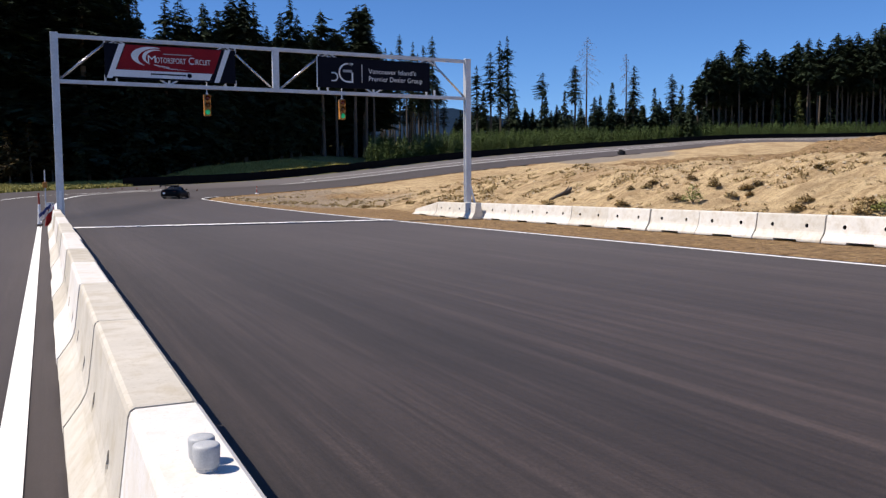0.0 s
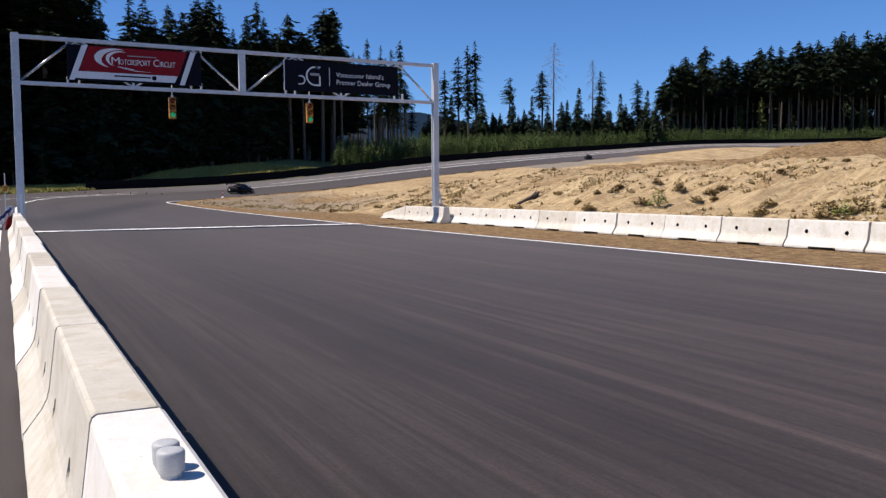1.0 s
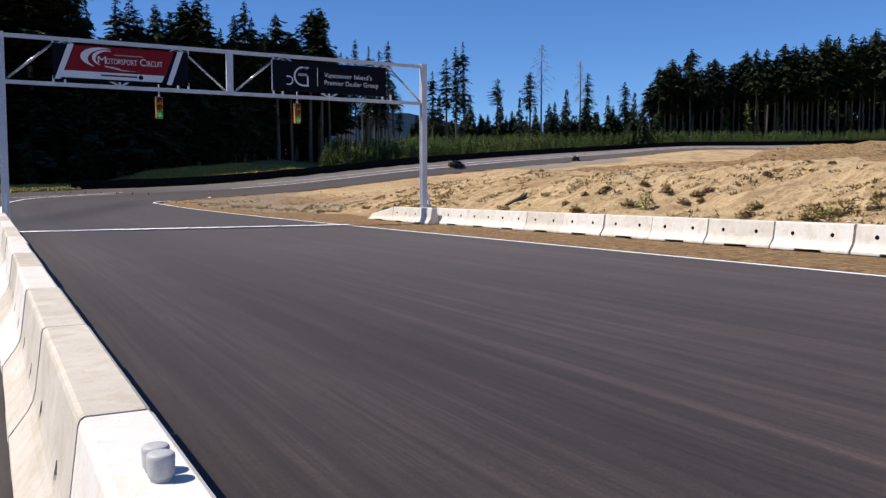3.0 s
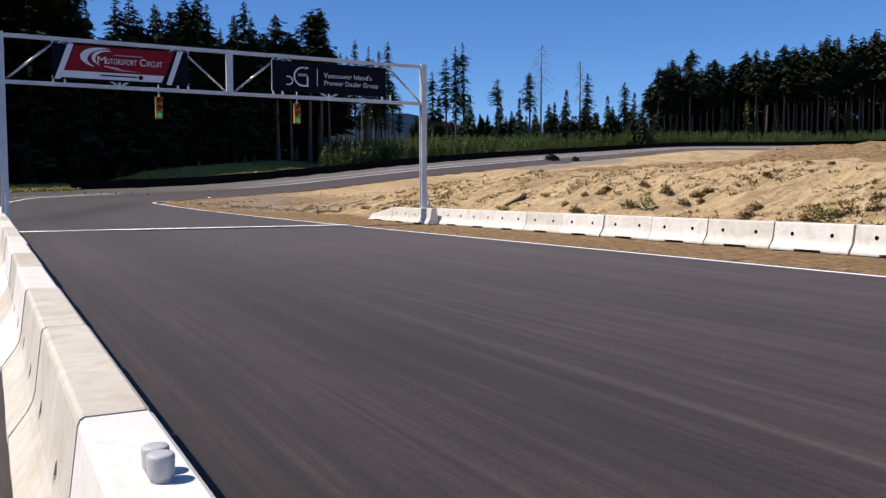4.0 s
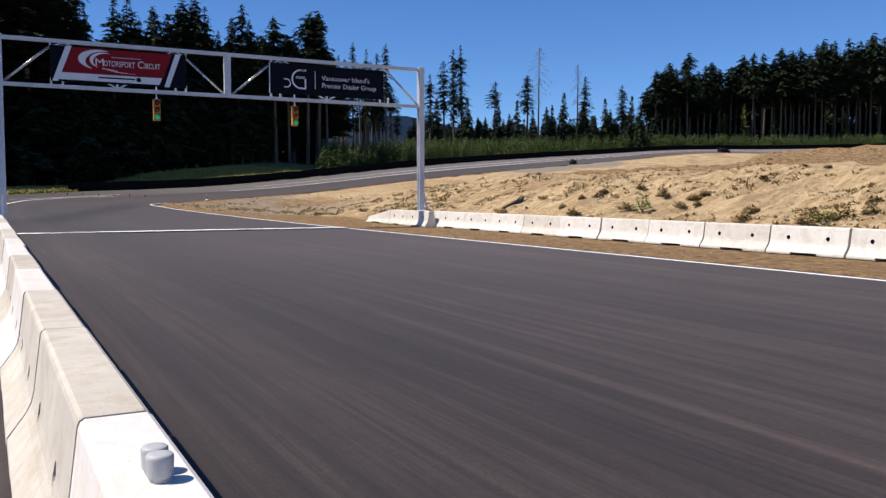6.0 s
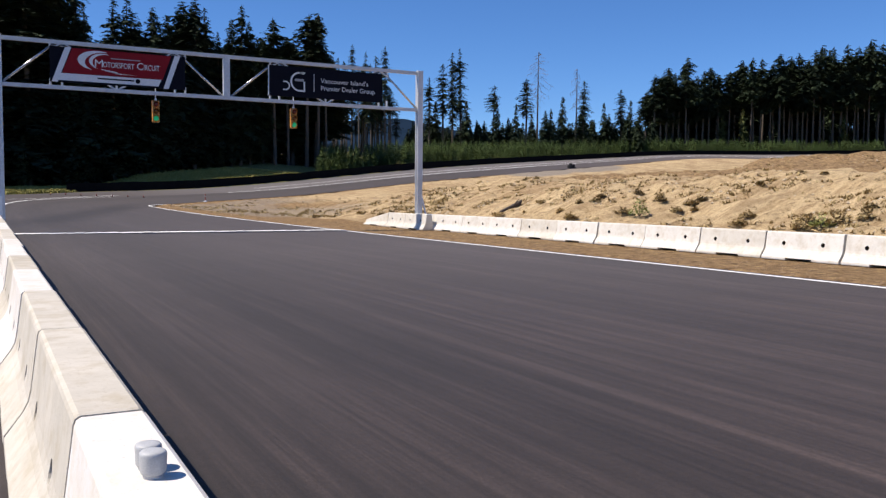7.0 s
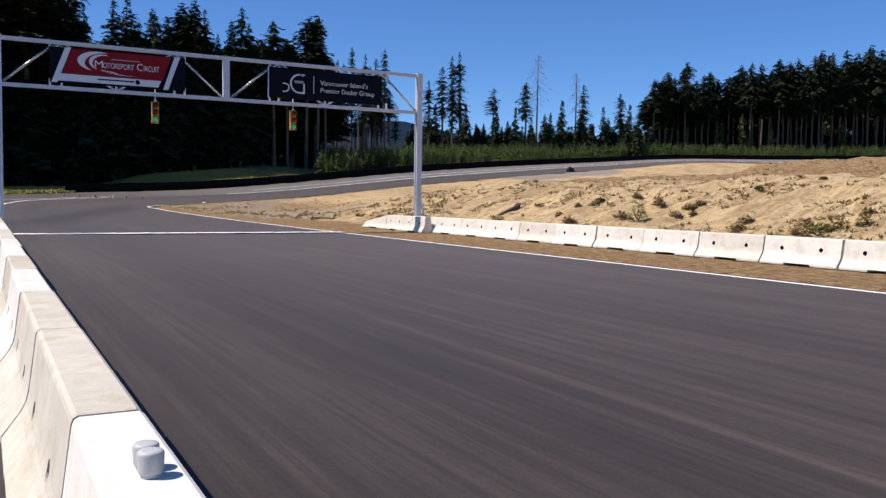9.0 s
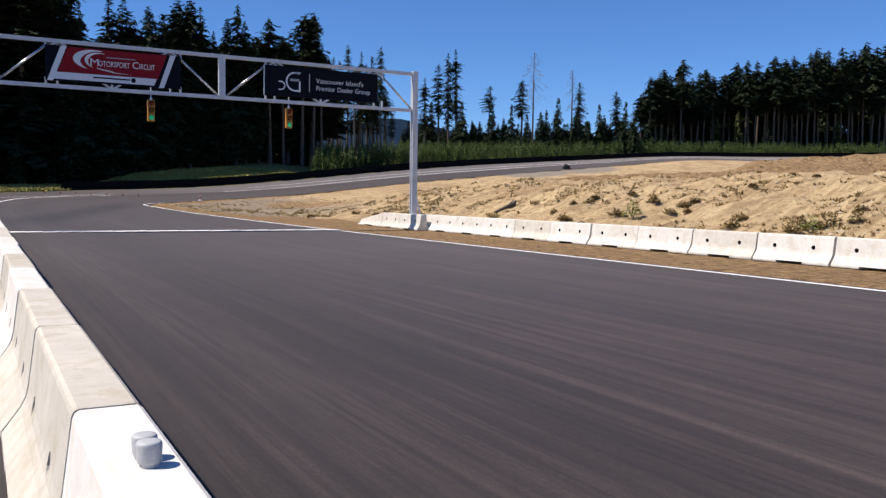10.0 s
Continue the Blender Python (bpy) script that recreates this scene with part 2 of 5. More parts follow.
RUBBER = simple("black_rubber", (0.012, 0.012, 0.013), (0.03, 0.03, 0.03), 8, 0.8)
CAR_PAINT = simple("black_car_paint", (0.003, 0.003, 0.004), (0.006, 0.006, 0.008), 3, 0.45, spec=0.10)
CAR_GLASS = simple("dark_car_glass", (0.006, 0.007, 0.008), (0.012, 0.013, 0.015), 3, 0.22, spec=0.2)
CAR_METAL = simple("dark_rim_metal", (0.10, 0.10, 0.11), (0.20, 0.20, 0.21), 8, 0.35, 0.8)
TAIL_RED = simple("red_tail_lens", (0.05, 0.004, 0.004), (0.08, 0.008, 0.008), 8, 0.2)
BARK = simple("conifer_bark", (0.05, 0.040, 0.032), (0.125, 0.102, 0.084), 1.2, 0.95, bump=0.5, dist=0.05, stretch=(1, 1, 0.2))
BARK_PALE = simple("bleached_wood", (0.09, 0.075, 0.065), (0.20, 0.17, 0.145), 1.2, 0.95)
NEEDLES = make_needles("fir_needles", (0.016, 0.027, 0.017), (0.064, 0.088, 0.045))
NEEDLES_YOUNG = make_needles("young_fir_needles", (0.062, 0.094, 0.027), (0.150, 0.200, 0.066))
NEEDLES_OLIVE = make_needles("olive_foliage", (0.05, 0.065, 0.02), (0.12, 0.125, 0.04))
NEEDLES_RUST = make_needles("rusty_foliage", (0.07, 0.035, 0.01), (0.12, 0.085, 0.025))
LEAF_GREEN = make_needles("shrub_leaves", (0.24, 0.25, 0.07), (0.46, 0.44, 0.17))
LEAF_DRY = make_needles("dry_scrub", (0.30, 0.20, 0.09), (0.54, 0.40, 0.20))
LEAF_DARK = make_needles("dark_scrub", (0.17, 0.112, 0.045), (0.34, 0.235, 0.10))
GRASS_MAT = make_needles("dry_grass", (0.28, 0.25, 0.065), (0.52, 0.44, 0.15))
STONE = simple("pale_stone", (0.34, 0.27, 0.18), (0.58, 0.49, 0.36), 6, 0.9, world_space=True)
CLOD = simple("brown_clods", (0.12, 0.075, 0.04), (0.34, 0.23, 0.13), 4, 0.95, world_space=True)
# the blue of distance haze is put into the ridge's base colour
HILL = simple("haze_tinted_hill", (0.010, 0.022, 0.042), (0.016, 0.030, 0.055), 0.004, 1.0, world_space=True, spec=0.0)
CONE_RED = simple("red_plastic", (0.30, 0.035, 0.02), (0.42, 0.06, 0.03), 6, 0.6)
CLOTH_BLUE = simple("blue_cloth", (0.03, 0.05, 0.20), (0.06, 0.08, 0.28), 6, 0.85)
CLOTH_RED = simple("red_cloth", (0.32, 0.015, 0.02), (0.42, 0.03, 0.03), 6, 0.85)
CLOTH_WHITE = simple("white_cloth", (0.62, 0.63, 0.66), (0.78, 0.78, 0.80), 6, 0.85)


# ---- mesh helpers ----
def mesh_object(name, bm, material, parent=None, label="", smooth=False):
    me = bpy.data.meshes.new(name)
    bm.to_mesh(me)
    bm.free()
    for m in material if isinstance(material, (list, tuple)) else (material,):
        me.materials.append(m)
    if smooth:
        me.polygons.foreach_set("use_smooth", [True] * len(me.polygons))
    ob = new(name, me)
    if parent is not None:
        ob.parent = parent
    if label:
        ob["label"] = label
    return ob


def part(name, bm, material, parent, label="", smooth=False):
    return mesh_object(name, bm, material, parent, label, smooth)


def raw(name, verts, faces, material, parent=None, label="", smooth=False):
    me = bpy.data.meshes.new(name)
    me.from_pydata([tuple(v) for v in verts], [], [tuple(f) for f in faces])
    for m in material if isinstance(material, (list, tuple)) else (material,):
        me.materials.append(m)
    if smooth:
        me.polygons.foreach_set("use_smooth", [True] * len(me.polygons))
    me.update()
    ob = new(name, me)
    if parent is not None:
        ob.parent = parent
    if label:
        ob["label"] = label
    return ob


def add_box(bm, size, m=Matrix(), bevel=0.0):
    got = bmesh.ops.create_cube(bm, size=1.0, matrix=m @ Matrix.Diagonal((*size, 1)))
    if bevel:
        edges = list({e for v in got["verts"] for e in v.link_edges})
        bmesh.ops.bevel(bm, geom=edges, offset=bevel, segments=2, affect="EDGES", profile=0.5)
    return bm


def box(size, m=Matrix(), bevel=0.0):
    return add_box(bmesh.new(), size, m, bevel)


def add_rod(bm, a, b, r1, r2=None, n=8):
    a, b = Vector(a), Vector(b)
    d = b - a
    m = Matrix.Translation((a + b) / 2) @ d.to_track_quat("Z", "Y").to_matrix().to_4x4()
    bmesh.ops.create_cone(bm, cap_ends=True, segments=n, radius1=r1, radius2=r1 if r2 is None else r2, depth=d.length, matrix=m)
    return bm


def rod(a, b, r1, r2=None, n=8):
    return add_rod(bmesh.new(), a, b, r1, r2, n)


def beam(a, b, w, h, bevel=0.006):
    """A box section between two points."""
    a, b = Vector(a), Vector(b)
    d = b - a
    m = Matrix.Translation((a + b) / 2) @ d.to_track_quat("Z", "Y").to_matrix().to_4x4()
    return box((w, h, d.length), m, bevel)


def lathe(profile, n=20, m=Matrix()):
    bm = bmesh.new()
    rings = [[bm.verts.new(m @ Vector((r * math.cos(2 * math.pi * i / n), r * math.sin(2 * math.pi * i / n), z))) for i in range(n)] for r, z in profile]
    for a, b in zip(rings, rings[1:]):
        for i in range(n):
            bm.faces.new((a[i], a[(i + 1) % n], b[(i + 1) % n], b[i]))
    bm.faces.new(rings[0][::-1])
    bm.faces.new(rings[-1])
    return bm


def anchor(name, m=Matrix()):
    ob = new(name)
    ob.empty_display_size = 0.2
    ob.matrix_basis = m
    return ob


# ---- lie of the land ----
def curve_points(ctrl, per=14):
    """Smooth line through control points (Catmull-Rom)."""
    c = np.array(ctrl, float)
    c = np.vstack([2 * c[0] - c[1], c, 2 * c[-1] - c[-2]])
    out = []
    for i in range(1, len(c) - 2):
        for u in np.arange(per) / per:
            out.append(0.5 * (2 * c[i] + (c[i + 1] - c[i - 1]) * u + (2 * c[i - 1] - 5 * c[i] + 4 * c[i + 1] - c[i + 2]) * u * u + (3 * c[i] - c[i - 1] - 3 * c[i + 1] + c[i + 2]) * u ** 3))
    out.append(c[-2])
    return np.array(out)


INNER = curve_points([(15, -60, 0), (15, 0, 0), (15, 45, 0), (15, 72, 0.15), (14.9, 87, 0.43), (23, 98.7, 0.8), (42, 114, 1.85), (67.4, 130, 4.1),
                      (97.8, 144.7, 6.6), (135, 157, 9.6), (170, 162, 12.4), (215, 160, 12.7), (265, 150, 12.8), (330, 120, 13.5)])
OUTER = curve_points([(-14, -60, 0), (-14, 0, 0), (-14, 45, 0), (-14, 75, 0.2), (-9, 105, 0.9), (10, 121, 1.75), (33, 126, 2.9), (74, 143.5, 6.85),
                      (107, 159, 9.5), (141, 172, 11.9), (178, 179, 14.35), (220, 178, 15.6), (272, 168, 17.3), (340, 138, 19)])


def smooth01(v, a, b):
    u = np.clip((v - a) / (b - a), 0, 1)
    return u * u * (3 - 2 * u)


def near_line(p, line):
    """Distance of each point to a line's segments, and the line's height there."""
    best, height = np.full(len(p), 1e9), np.zeros(len(p))
    for a, b in zip(line, line[1:]):
        d = b[:2] - a[:2]
        u = np.clip(((p - a[:2]) @ d) / (d @ d + 1e-9), 0, 1)
        dist = np.hypot(*(p - (a[:2] + u[:, None] * d)).T)
        closer = dist < best
        best[closer], height[closer] = dist[closer], (a[2] + u * (b[2] - a[2]))[closer]
    return best, height


RING = np.vstack([INNER[:, :2], OUTER[::-1, :2]])


def on_road(p):
    inside = np.zeros(len(p), bool)
    for a, b in zip(RING, np.roll(RING, -1, axis=0)):
        if a[1] == b[1]:
            continue
        cross = ((a[1] > p[:, 1]) != (b[1] > p[:, 1])) & (p[:, 0] < (b[0] - a[0]) * (p[:, 1] - a[1]) / (b[1] - a[1]) + a[0])
        inside ^= cross
    return inside


def land(p, bed=0.3):
    """Height of the ground at each (x, y); under the road it lies lower by bed."""
    p = np.atleast_2d(np.asarray(p, float))
    x, y = p.T
    di, zi = near_line(p, INNER)
    do, zo = near_line(p, OUTER)
    fade = 1 - smooth01(y, 46, 84)
    bank = 3.15 * smooth01(x, 20.4, 29.5) * (0.25 + 0.75 * fade) + 0.030 * np.clip(x - 28, 0, 400)
    # spoil mound further back
    dist, turn = np.hypot(x + 0.57, y + 3.65), np.degrees(np.arctan2(x + 0.57, y + 3.65))
    bank += (1.35 * smooth01(turn, 46.8, 49.8) + 0.25 * smooth01(turn, 52.0, 57.0)) * np.exp(-((dist - 82) / 10) ** 2)
    w = smooth01(di, 1.0, 30.0)
    start = np.where(y < 60, smooth01(x, 20.0, 21.0), 1.0)
    inner = zi * (1 - w) + bank * w * start
    inner = np.where((x < 20.4) & (y < 50), 0.0, inner)
    # long even face of the bank up to its crest, level behind it
    u = np.clip((x - 20.6) / 12.6, 0, 1)
    face = 2.95 * (0.55 * u + 0.45 * u * u * (3 - 2 * u)) * (1 - smooth01(y, 46, 84)) * (x < 90)
    inner = np.where(di < do, np.maximum(inner, face), inner)
    outer = zo + np.clip(do, 0, 12) * 0.02 + np.clip(do - 8, 0, 160) * 0.045
    outer += 0.14 * np.clip(do - 1.5, 0, 13) * smooth01(x, 12, 24) * (1 - smooth01(x, 44, 64)) * (y > 110)
    z = np.where(di < do, inner, outer)
    t = do / (di + do + 1e-9)
    road = zo * (1 - t) + zi * t
    return np.where(on_road(p), road - bed, z)


def land1(x, y, bed=0.0):
    return float(land([(x, y)], bed)[0])


def build_ground():
    xs = np.unique(np.concatenate([[-3000, -1500, -700, -350], np.arange(-200, -20, 12), np.arange(-20, 14, 3.0), np.arange(14, 20, 0.8), np.arange(20, 40, 0.3), np.arange(40, 90, 1.4),
                                   np.arange(90, 240, 3), np.arange(240, 500, 16), [600, 900, 1600, 3000]]))
    ys = np.unique(np.concatenate([[-3000, -1200, -500, -200], np.arange(-100, -6, 8), np.arange(-6, 62, 0.36), np.arange(62, 130, 1.3), np.arange(130, 250, 3),
                                   np.arange(250, 500, 16), [600, 900, 1600, 3000]]))
    gx, gy = np.meshgrid(xs, ys)
    p = np.stack([gx.ravel(), gy.ravel()], 1)
    z = land(p)
    inside = on_road(p)
    di, _ = near_line(p, INNER)
    do, _ = near_line(p, OUTER)
    # rough, eroded surface on the bare bank
    for i in np.nonzero((~inside) & (di < do) & (p[:, 0] > 20.5) & (p[:, 0] < 140) & (p[:, 1] < 160))[0]:
        x, y = p[i]
        k = min(1.0, (x - 20.5) / 2) * min(1.0, di[i] / 5)
        gully = 1 - abs(noise.noise((x * 0.12 + 0.3 * y, y * 0.42 - 0.1 * x, 5)))
        z[i] += k * (0.26 * noise.fractal((x * 0.16, y * 0.16, 3), 1.0, 2.0, 3) + 0.22 * noise.fractal((x * 0.6, y * 0.75, 9), 0.8, 2.1, 5) - 0.26 * gully ** 6 + 0.07 * noise.noise((x * 2.1, y * 2.1, 1)))
    verge = (~inside) & (di < 6) & (p[:, 1] < 70)
    for i in np.nonzero(verge)[0]:
        z[i] += 0.03 * noise.noise((p[i][0] * 1.7, p[i][1] * 1.7, 0)) - 0.02
    nx, ny = len(xs), len(ys)
    faces = [(j * nx + i, j * nx + i + 1, (j + 1) * nx + i + 1, (j + 1) * nx + i) for j in range(ny - 1) for i in range(nx - 1)]
    ob = raw("ground", np.column_stack([p, z]), faces, GROUND, smooth=True)
    inner_side = di < do
    sand = np.where(inner_side, (1 - 0.45 * smooth01(p[:, 1], 60, 80) * (1 - smooth01(p[:, 0], 30, 50))) * smooth01(p[:, 0], 20.2, 21.8) * smooth01(di, 0.5, np.where(p[:, 0] < 30, 7.0, 2.0)), 0.0)
    sand *= 1 - 0.62 * smooth01(p[:, 0], 32.5, 39.0) * (1 - smooth01(p[:, 0], 70, 90)) * (1 - smooth01(p[:, 1], 52, 70))
    sand *= 1 - 0.35 * smooth01(p[:, 1], 50, 64) * (1 - smooth01(p[:, 1], 92, 104)) * (1 - smooth01(p[:, 0], 26, 44))
    grass = np.where(inner_side, 0.0, 1.0)
    grass = np.where((p[:, 0] < -14) | (do < di), 1.0, grass)
    apron = 0.54 * (1 - smooth01(di, 10, 18)) * smooth01(di, 1.2, 3.0) * smooth01(p[:, 1], 46, 62) * (1 - smooth01(p[:, 0], 30, 50))
    gravel = np.where(inner_side, apron + smooth01(10 - di, 0, 5) * smooth01(p[:, 0], 88, 98) * (1 - smooth01(p[:, 0], 125, 140)), 0.0)
    col = ob.data.color_attributes.new("zone", "FLOAT_COLOR", "POINT")
    col.data.foreach_set("color", np.column_stack([sand, grass, gravel, np.ones(len(p))]).astype(np.float32).ravel())
    tagged(ob, "bare sandy bank, dry brown verge and rough grass", "ground", kind="structure")


def build_road():
    verts, faces, across = [], [], 24
    for a, b in zip(INNER, OUTER):
        for j in range(across + 1):
            verts.append(a + (b - a) * j / across)
    n = across + 1
    for i in range(len(INNER) - 1):
        for j in range(across):
            faces.append((i * n + j, (i + 1) * n + j, (i + 1) * n + j + 1, i * n + j + 1))
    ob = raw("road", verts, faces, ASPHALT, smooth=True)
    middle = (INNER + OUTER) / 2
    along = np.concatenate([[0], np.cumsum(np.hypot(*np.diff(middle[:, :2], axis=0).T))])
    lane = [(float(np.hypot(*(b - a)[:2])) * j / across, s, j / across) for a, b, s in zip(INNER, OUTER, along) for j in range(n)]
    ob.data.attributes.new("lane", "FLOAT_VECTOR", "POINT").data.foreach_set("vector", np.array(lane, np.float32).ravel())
    tagged(ob, "dark grey asphalt race track with faint lengthwise streaks", "race track", kind="structure")


def stripe(name, ctrl, width, label, per=26, lift=0.012):
    """A painted line on the asphalt."""
    c = curve_points([(x, y, 0) for x, y in ctrl], per)
    d = np.gradient(c[:, :2], axis=0)
    d /= np.hypot(*d.T)[:, None]
    side = np.column_stack([d[:, 1], -d[:, 0]]) * width / 2
    left, right = c.copy(), c.copy()
    left[:, :2] -= side
    right[:, :2] += side
    for row in (left, right):
        row[:, 2] = [deck(x, y) + lift for x, y in row[:, :2]]
    verts = np.vstack([left, right])
    n = len(c)
    ob = raw(name, verts, [(i, n + i, n + i + 1, i + 1) for i in range(n - 1)], WHITE_LINE)
    tagged(ob, label, "road marking", kind="structure")
    return ob


build_ground()
build_road()
ROAD_TREE = BVHTree.FromPolygons([v.co for v in bpy.data.objects["road"].data.vertices], [f.vertices[:] for f in bpy.data.objects["road"].data.polygons])


def deck(x, y):
    """Height of the asphalt at a place, or of the land beside it."""
    hit = ROAD_TREE.ray_cast(Vector((x, y, 200)), Vector((0, 0, -1)))[0]
    return hit.z if hit else land1(x, y)


stripe("edge_line", [(14.62, -40), (14.62, 0), (14.62, 30), (14.62, 60), (14.55, 79), (14.3, 86.0), (14.9, 88.7), (15.9, 90.6), (17.0, 92.0)], 0.2, "thin white painted edge line beside the verge")
CLIMB = [tuple((INNER[i] + (OUTER[i] - INNER[i]) * 0.52)[:2]) for i in range(80, 160, 6)]
stripe("lane_line", CLIMB, 0.22, "pale painted line along the climbing far track", 8, 0.03)
RIM = [tuple((INNER[i] + (OUTER[i] - INNER[i]) * 0.72)[:2]) for i in range(84, 160, 6)]
stripe("rim_line", RIM, 0.16, "pale painted line near the outer track edge", 8, 0.03)


def start_line():
    """White line across the track, laid down in short overlapping lengths that do not quite meet."""
    rnd = random.Random(12)
    verts, faces = [], []
    for k in range(21):
        x0 = 0.35 + 0.69 * k
        x1, y0 = x0 + 0.72, 34.78 + rnd.uniform(-0.05, 0.05)
        wide, skew = 0.46 - 0.006 * k, 0.24 - 0.004 * k
        n = len(verts)
        z = 0.012 + 0.002 * (k % 2)
        verts += [(x0, y0 - wide - skew / 2, z), (x1, y0 - wide + skew / 2, z), (x1, y0 + wide + skew / 2, z), (x0, y0 + wide - skew / 2, z)]
        faces.append((n, n + 1, n + 2, n + 3))
    tagged(raw("start_line", verts, faces, WHITE_LINE), "white start line across the track, laid in short lengths", "road marking", kind="structure")


start_line()
stripe("pit_line", [(-0.81, -20), (-0.81, 10), (-0.81, 37)], 0.17, "white painted line beside the concrete barrier")
stripe("exit_line", [(-7.2, 76), (-4.54, 89.5), (-2.18, 97.8), (0.66, 102.3), (3.75, 105.2), (7.0, 107.6), (10.5, 110.6), (15, 113.5)], 0.22, "white painted line along the pit exit")
stripe("merge_line", [(0.15, 50), (0.2, 66), (0.34, 77.4), (1.12, 89.7), (1.93, 94.7), (3.5, 100.5), (6.5, 105.0), (9.4, 107.6), (14, 110)], 0.24, "white painted line curving to the outer edge")


# ---- concrete barriers ----
BH, BL = 0.78, 2.5


def barrier_mesh(name, top=0.136, height=BH, taper=0.0, hole=0.46, gap=0.013):
    """A road barrier section along +y from 0 to 2.5 m, with lifting holes and a drain slot cut through."""
    prof = [(0.355, 0.0), (0.365, 0.03), (0.362, 0.075), (0.300, 0.16), (0.245, 0.235), (0.212, 0.30), (0.195, 0.37), (top + 0.010, height - 0.035), (top + 0.001, height - 0.012), (top - 0.018, height)]
    prof = prof + [(-x, z) for x, z in reversed(prof)]
    bm = bmesh.new()
    rings = []
    for y, s in ((gap, 0.985), (gap + 0.018, 1.0), (BL * 0.33, 1.0), (BL * 0.66, 1.0), (BL - gap - 0.018, 1.0), (BL - gap, 0.985)):
        k = 1.0 - taper * y / BL
        rings.append([bm.verts.new((x * s, y, max(0.0, z * k - (0.006 if s < 1 and z > 0.1 else 0)))) for x, z in prof])
    n = len(prof)
    for a, b in zip(rings, rings[1:]):
        for i in range(n):
            bm.faces.new((a[i], b[i], b[(i + 1) % n], a[(i + 1) % n]))
    bm.faces.new(rings[0])
    bm.faces.new(rings[-1][::-1])
    bmesh.ops.recalc_face_normals(bm, faces=bm.faces)
    me = bpy.data.meshes.new(name)
    bm.to_mesh(me)
    body = bpy.data.objects.new(name, me)
    scene.collection.objects.link(body)
    bm.free()
    cut = bmesh.new()
    if taper < 0.3:
        for y in (0.62, 1.88):
            add_rod(cut, (-1, y, hole), (1, y, hole), 0.062, n=16)
    add_box(cut, (1.2, 0.85, 0.12), pose(0, BL / 2, 0.0))
    cm = bpy.data.meshes.new("cutter")
    cut.to_mesh(cm)
    cut.free()
    cutter = bpy.data.objects.new("cutter", cm)
    scene.collection.objects.link(cutter)
    mod = body.modifiers.new("cut", "BOOLEAN")
    mod.operation, mod.object, mod.solver = "DIFFERENCE", cutter, "EXACT"
    bpy.context.view_layer.update()
    done = bpy.data.meshes.new_from_object(body.evaluated_get(bpy.context.evaluated_depsgraph_get()))
    done.name = name
    bpy.data.objects.remove(body)
    bpy.data.objects.remove(cutter)
    return done


BARRIER = barrier_mesh("concrete_barrier")
BARRIER_PIT = barrier_mesh("concrete_barrier", hole=0.37, gap=0.016)
BARRIER_END = barrier_mesh("barrier_end", taper=0.62)


def plain(me, material):
    me = me.copy()
    me.materials.clear()
    me.materials.append(material)
    return me


B_WHITE, B_BEIGE, B_GREY = plain(BARRIER_PIT, CONC_WHITE), plain(BARRIER_PIT, CONC_BEIGE), plain(BARRIER, CONC_GREY)


def hole_liner_mesh():
    """Added liner for a lifting hole, coloured dark for the shade inside."""
    bm = bmesh.new()
    n, rings = 14, []
    for r, x in ((0.0605, -0.17), (0.0605, 0.17), (0.054, 0.17), (0.054, -0.17)):
        rings.append([bm.verts.new((x, r * math.cos(6.2832 * i / n), r * math.sin(6.2832 * i / n))) for i in range(n)])
    for a, b in zip(rings, rings[1:] + rings[:1]):
        for i in range(n):
            bm.faces.new((a[i], a[(i + 1) % n], b[(i + 1) % n], b[i]))
    bmesh.ops.recalc_face_normals(bm, faces=bm.faces)
    me = bpy.data.meshes.new("lifting_sleeve")
    bm.to_mesh(me)
    bm.free()
    me.materials.append(HOLE_SHADE)
    return me


HOLE_LINER = hole_liner_mesh()


def place_barrier(me, m, label, group, holes=True, hole=0.46):
    root = anchor("concrete_barrier", m)
    body = new("body", me)
    body.parent = root
    for y in (0.62, 1.88) if holes else ():
        tube = new("lifting_sleeve", HOLE_LINER)
        tube.matrix_basis = pose(0, y, hole)
        tube.parent = root
    return tagged(root, label, "barrier", group)


def build_barriers():
    white, beige = "pale concrete road barrier with smooth top", "weathered beige concrete road barrier with stained top"
    for k in range(-4, 14):
        pale = k in (-3, -1, 2, 4, 5, 8, 9, 12)
        lean = {-1: 0.002, 0: 0.0, 1: -0.006, 2: -0.016, 3: -0.008, 4: -0.016}.get(k, random.uniform(-0.012, 0.012))
        place_barrier(B_WHITE if pale else B_BEIGE, pose(-0.136 + lean, BL * k, 0, 0, 0, random.uniform(-0.03, 0.03)), white if pale else beige, "barriers along the pit lane", True, 0.37)
    for i in range(-5, 9):
        place_barrier(B_GREY, pose(19.40 + random.uniform(-0.02, 0.02), 13.2 + BL * i - 0.03 * max(0, 3 - i), 0, 0, 0, random.uniform(-0.3, 0.3)), "pale concrete road barrier on the dry verge", "barriers along the sand bank")
    for j, (x, y, a) in enumerate([(18.85, 33.3, -1.5), (18.92, 35.8, -4)]):
        place_barrier(B_GREY, pose(x, y, 0, 0, 0, a), "pale concrete road barrier beside the gantry post", "barriers along the sand bank")
    BARRIER_END.transform(Matrix.Diagonal((1, 1.55, 1, 1)))
    place_barrier(plain(BARRIER_END, CONC_GREY), pose(19.09, 38.3, 0, 0, 0, -5), "pale concrete barrier end sloping to the ground", "barriers along the sand bank", False)


build_barriers()


